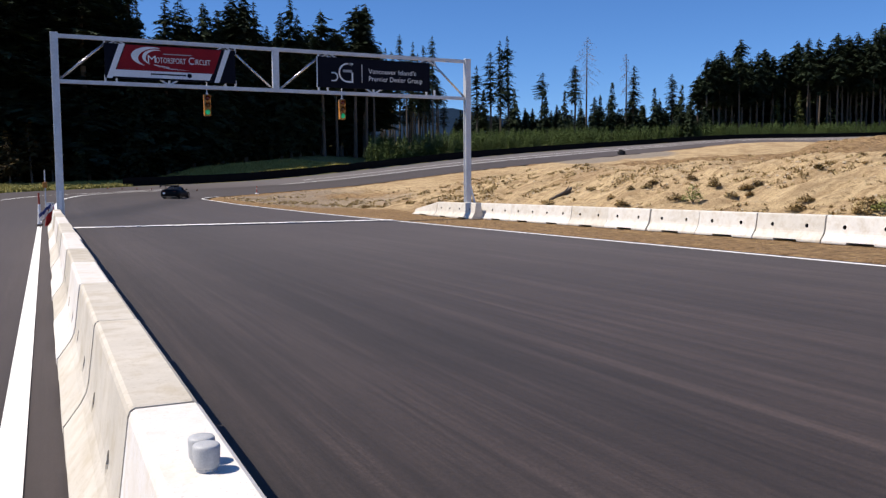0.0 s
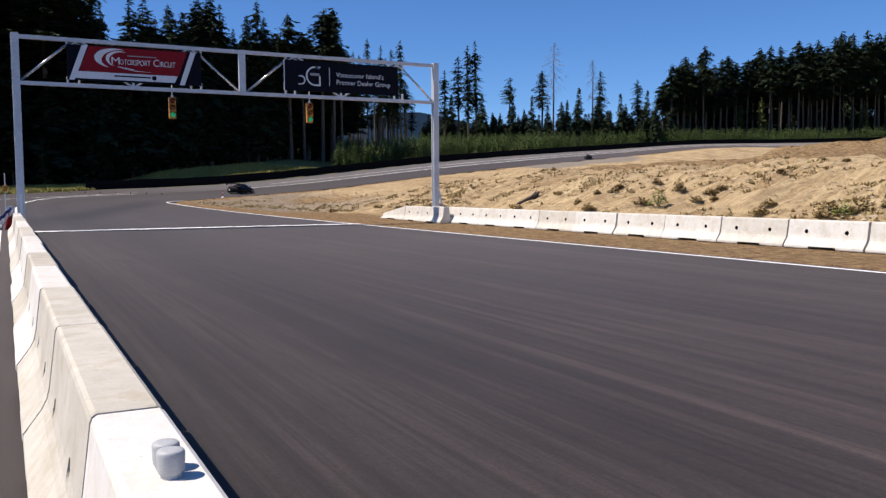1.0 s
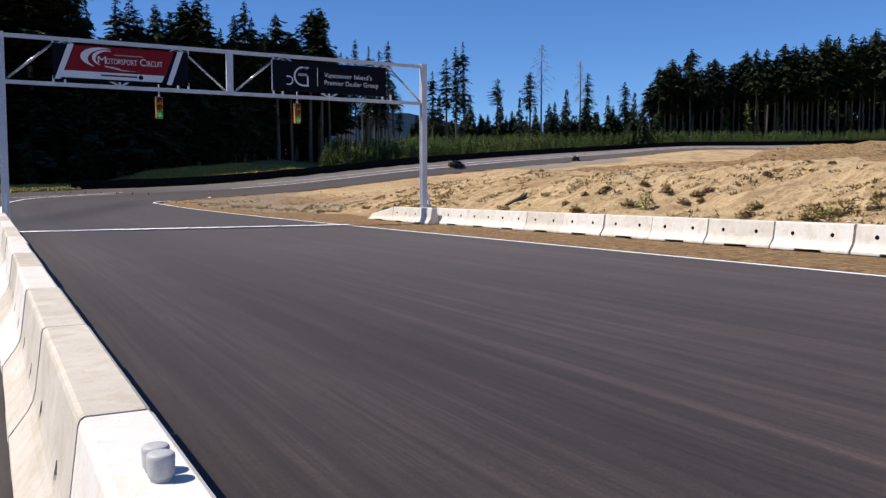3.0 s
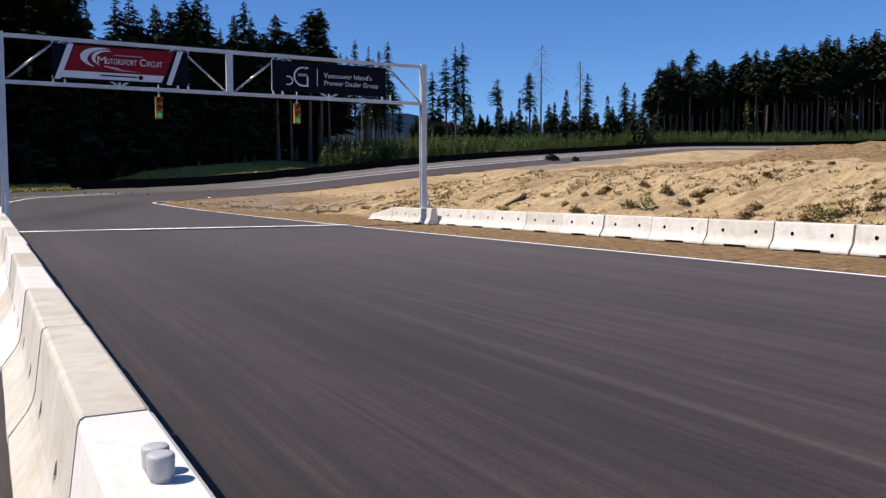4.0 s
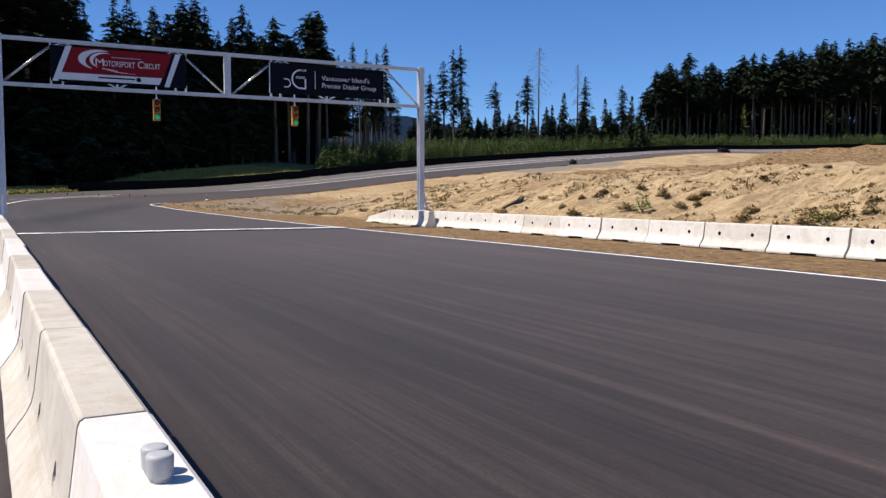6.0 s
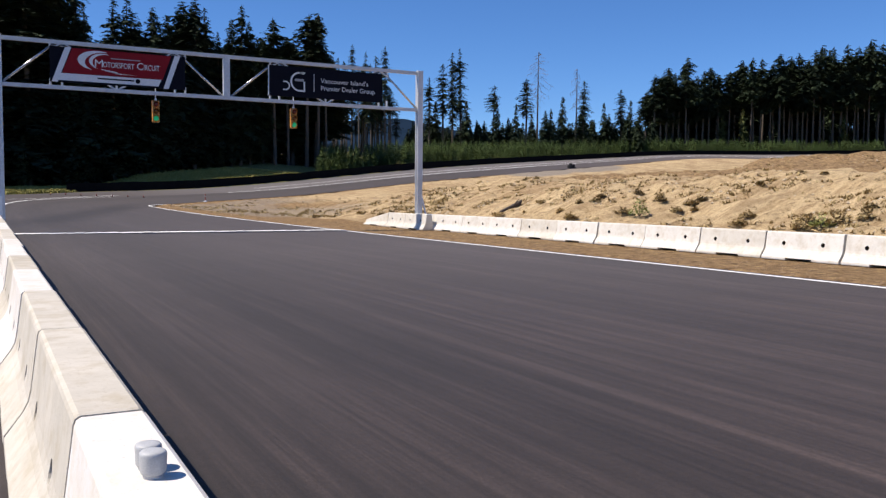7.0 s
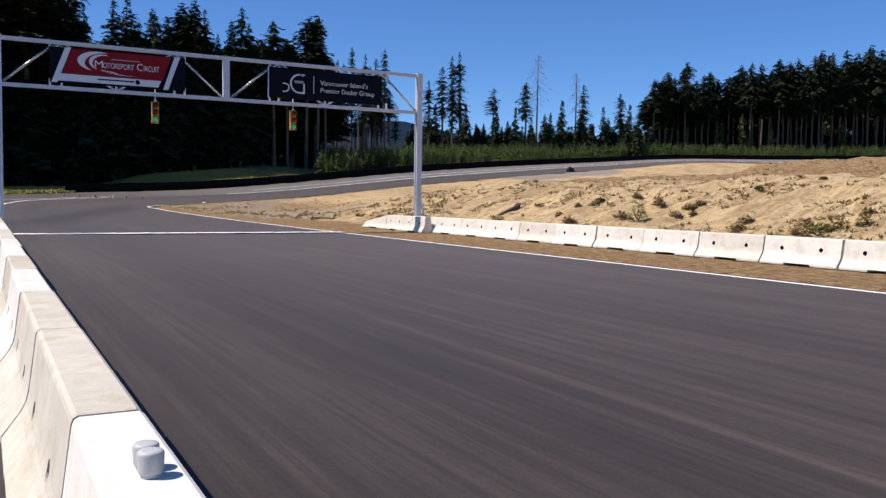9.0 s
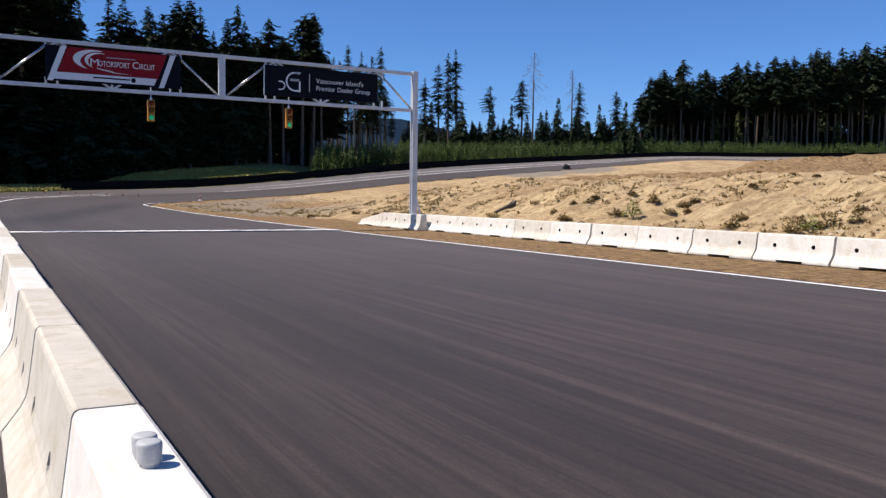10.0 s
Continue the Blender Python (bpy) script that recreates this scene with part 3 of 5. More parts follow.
def grey_cap(x, y, height, m_label):
    root = anchor("pipe_cap", pose(x, y, BH))
    prof = [(0.038, 0.014), (0.0405, 0.018), (0.0415, 0.026), (0.0435, height - 0.014), (0.0425, height - 0.006), (0.038, height - 0.001), (0.02, height)]
    part("cap", lathe(prof, 32), CAP_GREY, root, smooth=True)
    part("base_ring", lathe([(0.033, 0.0), (0.034, 0.003), (0.034, 0.016), (0.02, 0.018)], 20), CAP_GREY, root)
    tagged(root, m_label, "pipe cap", "caps on the barrier")


grey_cap(-0.119, -0.925, 0.088, "short grey plastic cap standing on a barrier")
grey_cap(-0.119, -0.834, 0.088, "short grey plastic cap standing on a barrier")


# ---- start gantry ----
GY, XL, XM, XR, ZT, ZB = 35.7, 0.04, 9.42, 19.46, 8.12, 6.16


def text_mesh(name, body, size, m, material, parent, label="", width=None):
    cu = bpy.data.curves.new(name, "FONT")
    cu.body, cu.size, cu.extrude, cu.resolution_u = body, size, 0.004, 3
    ob = bpy.data.objects.new(name, cu)
    scene.collection.objects.link(ob)
    bpy.context.view_layer.update()
    me = bpy.data.meshes.new_from_object(ob.evaluated_get(bpy.context.evaluated_depsgraph_get()))
    bpy.data.objects.remove(ob)
    if width:
        xs = [v.co.x for v in me.vertices]
        k = width / (max(xs) - min(xs))
        me.transform(Matrix.Diagonal((k, 1, 1, 1)))
    me.transform(m)
    me.materials.clear()
    me.materials.append(material)
    me.name = name
    out = new(name, me)
    out.parent = parent
    if label:
        out["label"] = label
    return out


UPRIGHT = Matrix.Rotation(radians(90), 4, "X")


def plate(points, y, thick, bm=None):
    """A flat shape in the gantry's plane, given as (x, z) corners, with thickness."""
    bm = bm or bmesh.new()
    a = [bm.verts.new((x, y, z)) for x, z in points]
    b = [bm.verts.new((x, y + thick, z)) for x, z in points]
    n = len(points)
    bm.faces.new(a)
    bm.faces.new(b[::-1])
    for i in range(n):
        bm.faces.new((a[i], b[i], b[(i + 1) % n], a[(i + 1) % n]))
    bmesh.ops.recalc_face_normals(bm, faces=bm.faces)
    return bm


def arc(cx, cz, r, a0, a1, w0, w1, y, thick=0.005, n=24, sx=1.0):
    """A crescent or ring stroke as a thin plate."""
    out, inn = [], []
    for i in range(n + 1):
        u = i / n
        a = radians(a0 + (a1 - a0) * u)
        w = w0 + (w1 - w0) * u if not isinstance(w0, tuple) else w0[0] + (w0[1] - w0[0]) * math.sin(math.pi * u)
        out.append((cx + sx * r * math.cos(a), cz + r * math.sin(a)))
        inn.append((cx + sx * (r - w) * math.cos(a), cz + (r - w) * math.sin(a)))
    bm = bmesh.new()
    for i in range(n):
        plate([out[i], out[i + 1], inn[i + 1], inn[i]], y, thick, bm)
    return bm


def build_gantry():
    g = anchor("start_gantry", pose(0, GY, 0))
    for x in (XL, XR):
        zb = 0.0 if x == XL else land1(XR, GY) - 0.1
        part("post", beam((x, 0, zb), (x, 0, ZT + 0.06), 0.30, 0.30, 0.012), STEEL, g)
        part("base_plate", box((0.55, 0.55, 0.03), pose(x, 0, zb + (0.1 if x == XR else 0) + 0.015), 0.006), STEEL, g)
    part("stub_post", beam((XM, 0, ZB), (XM, 0, ZT), 0.30, 0.18), STEEL, g)
    part("top_chord", beam((XL + 0.15, 0, ZT - 0.07), (XR - 0.15, 0, ZT - 0.07), 0.16, 0.16), STEEL, g)
    part("bottom_chord", beam((XL + 0.15, 0, ZB), (XR - 0.15, 0, ZB), 0.16, 0.16), STEEL, g)

    def brace(xa, za, xb, zb):
        part("brace", rod((xa, 0, za), (xb, 0, zb), 0.05, n=14), STEEL_TUBE, g, smooth=True)

    top, bot = ZT - 0.15, ZB + 0.08
    for xa, za, xb, zb in ((XL + 0.15, bot, 2.15, top), (9.24, bot, 7.28, top), (9.62, bot, 11.7, top), (XR - 0.18, bot, 17.4, top)):
        brace(xa, za, xb, zb)
    for a, c, b in ((2.5, 4.63, 7.05), (12.0, 14.28, 17.1)):
        brace(a - 0.1, top, c - 0.12, bot)
        brace(b + 0.1, top, c + 0.12, bot)
        for x in (a - 0.5, a - 0.05, b + 0.05, b + 0.5):
            part("strut", beam((x, 0, bot - 0.04), (x, 0, bot + 0.28), 0.08, 0.08), STEEL, g)
            part("strut", beam((x, 0, top + 0.04), (x, 0, top - 0.2), 0.08, 0.08), STEEL, g)
        for x, lean in ((a, -0.5), (a, 0.5), (b, -0.5), (b, 0.5)):
            part("gusset", beam((x, -0.03, top + 0.06), (x + lean, -0.03, top - 0.22), 0.09, 0.06), STEEL, g)
        for lean in (-0.62, 0.0, 0.62):
            part("gusset", beam((c, -0.03, bot - 0.05), (c + lean, -0.03, bot + 0.30), 0.09, 0.06), STEEL, g)
    part("kick_brace", beam((XR + 0.08, -0.12, 1.75), (XR + 0.42, -0.12, 0.55), 0.08, 0.08), SIGN_WHITE, g, "white bent conduit")
    part("kick_brace", beam((XR + 0.42, -0.12, 0.58), (XR + 0.42, -0.12, 0.0), 0.08, 0.08), SIGN_WHITE, g)
    part("conduit", rod((XR - 0.19, -0.02, 0.1), (XR - 0.19, -0.02, ZB), 0.03), STEEL, g)
    part("signal_conduit", beam((XL, -0.18, 0.75), (XL, -0.18, 1.55), 0.10, 0.05), SIGN_WHITE, g)
    tagged(g, "galvanised steel truss gantry spanning the track", "gantry")


build_gantry()


def build_red_banner():
    b = anchor("circuit_banner", pose(0, GY - 0.11, 0))
    x0, x1, z0, z1 = 1.98, 7.54, 6.38, 7.86
    part("panel", plate([(x0, z0), (x1, z0), (x1, z1), (x0, z1)], 0, 0.03), SIGN_BLACK, b)
    part("red_field", plate([(2.44, 6.77), (6.55, 6.77), (6.93, 7.84), (2.86, 7.84)], -0.006, 0.004), SIGN_RED, b)
    part("white_strip", plate([(2.30, 6.46), (6.37, 6.46), (6.50, 6.76), (2.41, 6.76)], -0.006, 0.004), SIGN_WHITE, b)
    part("slanted_bar", plate([(2.04, z0), (2.27, z0), (2.82, z1), (2.58, z1)], -0.006, 0.004), SIGN_WHITE, b)
    part("slanted_bar", plate([(6.58, z0), (6.80, z0), (7.32, z1), (7.08, z1)], -0.006, 0.004), SIGN_WHITE, b)
    part("crescent", arc(3.88, 7.38, 0.42, 62, 250, (0.01, 0.17), 0, -0.012, sx=1.95), SIGN_WHITE, b)
    part("crescent", arc(4.06, 7.36, 0.34, 62, 245, (0.01, 0.10), 0, -0.012, sx=1.6), SIGN_WHITE, b)
    for xa, xb, z in ((4.0, 4.35, 7.02), (4.3, 4.65, 6.98)):
        part("dash", plate([(xa, z + 0.03), (xb, z - 0.03), (xb, z - 0.06), (xa, z)], -0.012, 0.005), SIGN_WHITE, b)
    part("swoosh", plate([(4.0, 6.99), (4.7, 6.90), (5.5, 6.85), (4.7, 6.87)], -0.012, 0.005), SIGN_WHITE, b)
    z = 7.13
    text_mesh("lettering", "M", 0.44, pose(3.71, -0.012, z) @ UPRIGHT, SIGN_WHITE, b, width=0.33)
    text_mesh("lettering", "OTORSPORT", 0.34, pose(4.07, -0.012, z) @ UPRIGHT, SIGN_WHITE, b, width=1.27)
    text_mesh("lettering", "C", 0.44, pose(5.45, -0.012, z) @ UPRIGHT, SIGN_WHITE, b, width=0.25)
    text_mesh("lettering", "IRCUIT", 0.34, pose(5.74, -0.012, z) @ UPRIGHT, SIGN_WHITE, b, width=0.66)
    part("small_print", plate([(4.4, 7.50), (5.6, 7.50), (5.6, 7.54), (4.4, 7.54)], -0.012, 0.005), SIGN_GREY, b)
    part("small_print", plate([(3.85, 6.60), (5.35, 6.60), (5.35, 6.66), (3.85, 6.66)], -0.012, 0.005), SIGN_BLACK, b)
    part("round_mark", lathe([(0.10, 0), (0.10, 0.006)], 20, pose(5.5, -0.012, 6.62, 90)), SIGN_BLACK, b)
    tagged(b, "red and white banner with slanted bars on a black panel", "banner")


def build_black_banner():
    b = anchor("dealer_banner", pose(0, GY - 0.11, 0))
    x0, x1, z0, z1 = 11.42, 17.29, 6.40, 7.84
    part("panel", plate([(x0, z0), (x1, z0), (x1, z1), (x0, z1)], 0, 0.03), SIGN_BLACK, b)
    part("panel_rim", plate([(x0 - 0.04, z0), (x0, z0), (x0, z1), (x0 - 0.04, z1)], -0.01, 0.05), STEEL, b)
    gx, gz = 12.93, 7.14
    part("letter_shape", arc(gx, gz, 0.47, 62, 270, 0.08, 0.08, -0.012), SIGN_WHITE, b)
    part("letter_shape", plate([(gx, gz + 0.39), (gx + 0.27, gz + 0.39), (gx + 0.27, gz + 0.47), (gx, gz + 0.47)], -0.012, 0.005), SIGN_WHITE, b)
    part("letter_shape", plate([(gx, gz - 0.47), (gx + 0.27, gz - 0.47), (gx + 0.27, gz - 0.39), (gx, gz - 0.39)], -0.012, 0.005), SIGN_WHITE, b)
    part("letter_shape", plate([(gx + 0.19, gz - 0.39), (gx + 0.27, gz - 0.39), (gx + 0.27, gz + 0.02), (gx + 0.19, gz + 0.02)], -0.012, 0.005), SIGN_WHITE, b)
    part("letter_shape", arc(12.22, 6.92, 0.22, -90, 90, 0.06, 0.06, -0.012), SIGN_WHITE, b)
    for z in (6.70, 7.08):
        part("letter_shape", plate([(12.10, z), (12.22, z), (12.22, z + 0.06), (12.10, z + 0.06)], -0.012, 0.005), SIGN_WHITE, b)
    part("small_print", plate([(12.68, 7.16), (13.14, 7.16), (13.14, 7.28), (12.68, 7.28)], -0.016, 0.005), SIGN_GREY, b)
    part("divider", plate([(13.64, 6.71), (13.67, 6.71), (13.67, 7.57), (13.64, 7.57)], -0.012, 0.005), SIGN_WHITE, b)
    text_mesh("lettering", "Vancouver Island's", 0.33, pose(13.99, -0.012, 7.16) @ UPRIGHT, SIGN_WHITE, b, width=2.52)
    text_mesh("lettering", "Premier Dealer Group", 0.33, pose(13.99, -0.012, 6.80) @ UPRIGHT, SIGN_WHITE, b, width=2.86)
    tagged(b, "black banner with white lettering fixed to the gantry", "banner")


def traffic_light(x, drop):
    r = anchor("traffic_light", pose(x, GY - 0.02, ZB - 0.08))
    part("hanger", rod((0, 0, 0.5), (0, 0, -drop), 0.025), SIGN_WHITE, r)
    part("bracket", box((0.10, 0.08, 0.12), pose(0, 0, -drop + 0.02), 0.01), SIGN_WHITE, r)
    top = -drop
    part("housing", box((0.30, 0.22, 0.96), pose(0, 0, top - 0.48), 0.03), LIGHT_BOX, r)
    for i, m in enumerate((LENS_RED, LENS_AMBER, LENS_GREEN)):
        z = top - 0.165 - 0.315 * i
        lens = part("lens", lathe([(0.115, 0), (0.11, 0.02), (0.055, 0.045)], 18, pose(0, -0.12, z, 90)), m, r, "lit green lens" if i == 2 else "", True)
        bm = bmesh.new()
        n = 14
        rim = [(0.135 * math.cos(radians(-20 + 220 * j / n)), 0.135 * math.sin(radians(-20 + 220 * j / n))) for j in range(n + 1)]
        a = [bm.verts.new((u, -0.12, z + v)) for u, v in rim]
        b = [bm.verts.new((u * 0.95, -0.33 if abs(j - n / 2) < 4 else -0.24, z + v * 0.95)) for j, (u, v) in enumerate(rim)]
        for j in range(n):
            bm.faces.new((a[j], a[j + 1], b[j + 1], b[j]))
        bmesh.ops.solidify(bm, geom=bm.faces[:], thickness=0.008)
        part("visor", bm, LIGHT_BOX, r)
    tagged(r, "amber traffic light hanging from the gantry, lit green", "traffic light", "traffic lights")


build_red_banner()
build_black_banner()
traffic_light(6.25, 0.24)
traffic_light(12.64, 0.22)


# ---- trees ----
def conifer(seed, h, crown_base, spread, gaps=0.0, droop=0.35, density=1.0, clump=1.0, full=1.0):
    """Trunk and crown geometry of a fir, as vertex and face lists."""
    rnd = random.Random(seed)
    tv, tf, cv, cf = [], [], [], []
    n = 7
    levels = 7
    r0 = h * 0.0105 + 0.05
    for k in range(levels):
        u = k / (levels - 1)
        r = r0 * (1 - u) ** 0.8 + 0.02
        ox, oy = 0.12 * math.sin(u * 3 + seed), 0.12 * math.cos(u * 2.3 + seed)
        for i in range(n):
            a = 2 * math.pi * i / n
            tv.append((ox + r * math.cos(a), oy + r * math.sin(a), u * h))
    for k in range(levels - 1):
        for i in range(n):
            j = (i + 1) % n
            tf.append((k * n + i, k * n + j, (k + 1) * n + j, (k + 1) * n + i))
    z = h * crown_base
    lean, heavy = rnd.random() * 6.3, rnd.uniform(0.1, 0.28)
    p1, p2 = rnd.random() * 6.3, rnd.random() * 6.3
    while z < h - 0.15:
        u = (z - h * crown_base) / (h * (1 - crown_base))
        shape = (1 - math.exp(-full * (1 - u) * 1.15)) / (1 - math.exp(-full * 1.15)) * min(1.0, 0.5 + u * 4)
        shape *= 1 + 0.16 * math.sin(u * 11 + p1) + 0.12 * math.sin(u * 23 + p2)
        count = rnd.randint(3, 6)
        turn = rnd.random() * 6.3
        whorl = rnd.uniform(0.7, 1.1)
        for b in range(count):
            if rnd.random() < gaps * (1.0 - u * 0.6):
                continue
            a = turn + 6.283 * b / count + rnd.uniform(-0.5, 0.5)
            reach = spread * shape * whorl * rnd.uniform(0.45, 1.2) * (1 + heavy * math.cos(a - lean)) + 0.12
            ca, sa = math.cos(a), math.sin(a)
            steps = max(2, int(reach * 3.5 * density))
            rise = rnd.uniform(-0.25, 0.35)
            z0 = z + rnd.uniform(-0.35, 0.35)
            for s in range(steps):
                v = (s + rnd.uniform(0.3, 1.0)) / steps
                d = reach * v
                cz = z0 + d * rise - droop * d * v + rnd.uniform(-0.2, 0.2)
                wob = rnd.uniform(-0.25, 0.25) * d * 0.5
                px, py = d * ca - wob * sa, d * sa + wob * ca
                size = (0.36 + 0.17 * reach * (1.15 - v)) * clump * rnd.uniform(0.7, 1.35)
                for q in range(2):
                    e = a + rnd.uniform(-1.2, 1.2)
                    tip = (px + size * 1.3 * math.cos(e), py + size * 1.3 * math.sin(e), cz - size * rnd.uniform(0.0, 0.8))
                    w = size * rnd.uniform(0.4, 0.75)
                    k = len(cv)
                    cv.append((px - w * math.sin(e), py + w * math.cos(e), cz + rnd.uniform(-0.15, 0.2) * size))
                    cv.append((px + w * math.sin(e), py - w * math.cos(e), cz + rnd.uniform(-0.15, 0.2) * size))
                    cv.append(tip)
                    cf.append((k, k + 1, k + 2))
        z += rnd.uniform(0.22, 0.4) * (0.75 + h / 60)
    k = len(cv)
    cv += [(-0.08, 0, h - 0.9), (0.08, 0, h - 0.9), (0, 0, h + 0.35)]
    cf.append((k, k + 1, k + 2))
    return tv, tf, cv, cf


def tree_proto(name, args, needles, label, group, bark=None):
    tv, tf, cv, cf = conifer(**args)
    root = anchor(name, pose(0, -400, -50))
    raw("trunk", tv, tf, bark or BARK, root, smooth=True)
    raw("crown", cv, cf, needles, root)
    tagged(root, label, "tree", group)
    return root


def spot(d, heading):
    """Ground place at a distance and heading (degrees clockwise from +y) from the camera's stand."""
    a = radians(heading)
    return -0.57 + d * math.sin(a), -3.65 + d * math.cos(a)


def beyond(heading, off):
    """A place a given way past the outer edge of the road, along a heading from the camera's stand."""
    a = np.degrees(np.arctan2(OUTER[:, 0] + 0.57, OUTER[:, 1] + 3.65))
    r = np.hypot(OUTER[:, 0] + 0.57, OUTER[:, 1] + 3.65)
    k = np.nonzero(OUTER[:, 1] > 118)[0]
    return spot(float(np.interp(heading, a[k], r[k])) + off, heading)


def plant(proto, x, y, scale, tall=1.0, sink=0.15):
    m = pose(x, y, land1(x, y) - sink, random.uniform(-1.5, 1.5), random.uniform(-1.5, 1.5), random.uniform(0, 360)) @ Matrix.Diagonal((scale, scale, scale * tall, 1))
    return copy_thing(proto, m)


def plant_to(proto, d, heading, rise, half):
    """Plant a tree so that its tip stands at a given angle above the eye, with a given half width in metres."""
    x, y = spot(d, heading)
    ground = land1(x, y) - 0.15
    tall = 1.67 + d * math.tan(radians(rise)) - ground
    s, w = tall / proto["tall"], half / proto["wide"]
    m = pose(x, y, ground, random.uniform(-1, 1), random.uniform(-1, 1), random.uniform(0, 360)) @ Matrix.Diagonal((w, w, s, 1))
    return copy_thing(proto, m)


def edge_distance(heading):
    x, y = beyond(heading, 0)
    return math.hypot(x + 0.57, y + 3.65)


def merge_trees(trees):
    """Join trees that stand deep in the forest into one mass of trunks and crowns."""
    verts, faces, slot = [], [], []
    for t in trees:
        for o in t.children:
            k = len(verts)
            me, m = o.data, t.matrix_basis
            verts += [m @ v.co for v in me.vertices]
            faces += [tuple(i + k for i in p.vertices) for p in me.polygons]
            slot += [0 if o.name.startswith("trunk") else 1] * len(me.polygons)
        for o in (*t.children, t):
            bpy.data.objects.remove(o)
    ob = raw("forest_depth", verts, faces, (BARK, NEEDLES))
    ob.data.polygons.foreach_set("material_index", slot)
    tagged(ob, "dark crowns and trunks deep inside the fir forest", "forest", kind="stuff")


def build_trees():
    rnd = random.Random(5)
    made = []

    def protos(kind, seeds, needles=NEEDLES, label="", group="", **sizes):
        out = []
        for n, seed in enumerate(seeds):
            args = {k: v[n % len(v)] if isinstance(v, tuple) else v for k, v in sizes.items()}
            root = tree_proto(kind, dict(seed=seed, **args), needles, label, group)
            root["tall"], root["wide"] = args["h"], args["spread"]
            out.append(root)
        made.extend(out)
        return out

    dense = protos("fir_tree", (1, 2, 3, 4), label="tall dark green fir at the forest edge", group="firs of the dark forest", h=32, crown_base=0.05, spread=(5.8, 5.0, 6.6, 5.5), gaps=0.04, full=(3.0, 2.4, 3.4, 2.7), density=1.5, clump=0.82)
    narrow = protos("fir_tree", (5, 6, 7), label="slender dark green fir at the forest edge", group="firs of the dark forest", h=32, crown_base=0.05, spread=(4.9, 4.4, 5.2), gaps=0.05, full=(2.4, 2.0, 2.7), density=1.5, clump=0.82)
    pole = protos("fir_tree", (11, 12, 13, 14, 15), label="slim fir with a long bare trunk", group="slim firs", h=34, crown_base=(0.34, 0.5, 0.42, 0.62, 0.28), spread=3.2, gaps=(0.34, 0.4, 0.3, 0.42, 0.36), full=3.2, density=1.25, clump=0.8)
    forest = protos("fir_tree", (21, 22, 23, 24, 25), label="tall dark fir with a visible trunk", group="firs of the far forest", h=28, crown_base=(0.50, 0.60, 0.44, 0.64, 0.55), spread=4.0, gaps=0.10, full=(4.0, 3.2, 3.6, 4.5, 3.0), density=1.7, clump=0.74)
    back = protos("fir_tree", (51, 52, 53), label="dark fir in the depth of the forest", group="forest depth", h=30, crown_base=(0.25, 0.4, 0.12), spread=4.6, gaps=0.05, full=3.4, density=0.8, clump=1.35)
    depth = []
    small = protos("fir_tree", (31, 32, 33), label="small dark pointed fir", group="small firs", h=16, crown_base=0.04, spread=3.0, gaps=0.08, full=(1.5, 1.1, 2.0), density=1.3)
    rust = protos("maple_sapling", (41,), NEEDLES_RUST, "rusty leaved sapling under the dark firs", "saplings", h=7, crown_base=0.25, spread=2.4, gaps=0.2, droop=0.1)
    olive = protos("alder_sapling", (43, 44), NEEDLES_OLIVE, "olive green sapling before the far forest", "saplings", h=12, crown_base=0.15, spread=2.6, gaps=0.15, droop=0.1, full=3.0)
    # dark forest: the outer row (heading, rise of the tip, half width), then depth behind it
    for hd, rise, half in [(-4.0, 17.0, 7.5), (-1.4, 16.6, 7.5), (0.6, 16.0, 7.2), (2.4, 14.8, 6.6), (4.0, 13.0, 5.4), (5.05, 12.2, 4.2), (5.7, 11.55, 3.2), (7.3, 11.85, 4.6), (8.23, 12.05, 4.4), (8.93, 10.7, 3.4), (9.8, 11.66, 3.6),
                           (10.65, 11.1, 4.0), (11.53, 12.2, 5.0), (12.23, 12.35, 4.6), (13.05, 11.8, 3.6), (13.6, 10.4, 3.0), (14.5, 11.28, 3.4), (15.16, 12.1, 4.2), (15.75, 11.2, 3.4),
                           (16.64, 10.1, 3.0), (17.39, 11.5, 4.0), (18.18, 10.3, 3.2), (19.41, 11.8, 4.4), (20.15, 11.9, 3.8), (20.69, 9.6, 3.0)]:
        plant_to(rnd.choice(dense if hd < 13.3 else narrow if hd < 17 else forest[:3]), 146 + max(0, hd - 6) * 1.6 + rnd.uniform(-2, 2), hd, rise, half * (1.3 if hd < 12.7 else 1.12))
    for i in range(18):
        plant_to(rnd.choice(dense), rnd.uniform(152, 170), -9 + 13.4 * i / 17, rnd.uniform(13.2, 16.5), rnd.uniform(6, 8))
    for i in range(70):
        hd = 4.6 + 16.2 * (i + rnd.random()) / 70
        depth.append(plant_to(rnd.choice(back), rnd.uniform(160, 205) + max(0, hd - 10), hd, rnd.uniform(8.4, 10.2), rnd.uniform(4.4, 6.2)))
    for i in range(16):
        hd = rnd.uniform(-8, 14)
        x, y = spot(rnd.uniform(136, 152) + (12 if 5.5 < hd < 17 else 0) + max(0, hd - 8) * 1.4, hd)
        plant(rnd.choice(small), x, y, rnd.uniform(0.4, 0.95))
    # thin stand seen under the gantry
    for hd, rise in [(21.43, 9.1), (21.92, 8.9), (22.45, 10.0), (22.93, 8.5), (23.31, 9.55), (23.72, 8.75), (24.14, 9.3), (24.67, 9.9), (25.04, 7.1), (25.41, 5.6)]:
        plant_to(pole[rnd.choice((0, 1, 2, 3))], rnd.uniform(232, 246), hd, rise, rnd.uniform(2.0, 2.6))
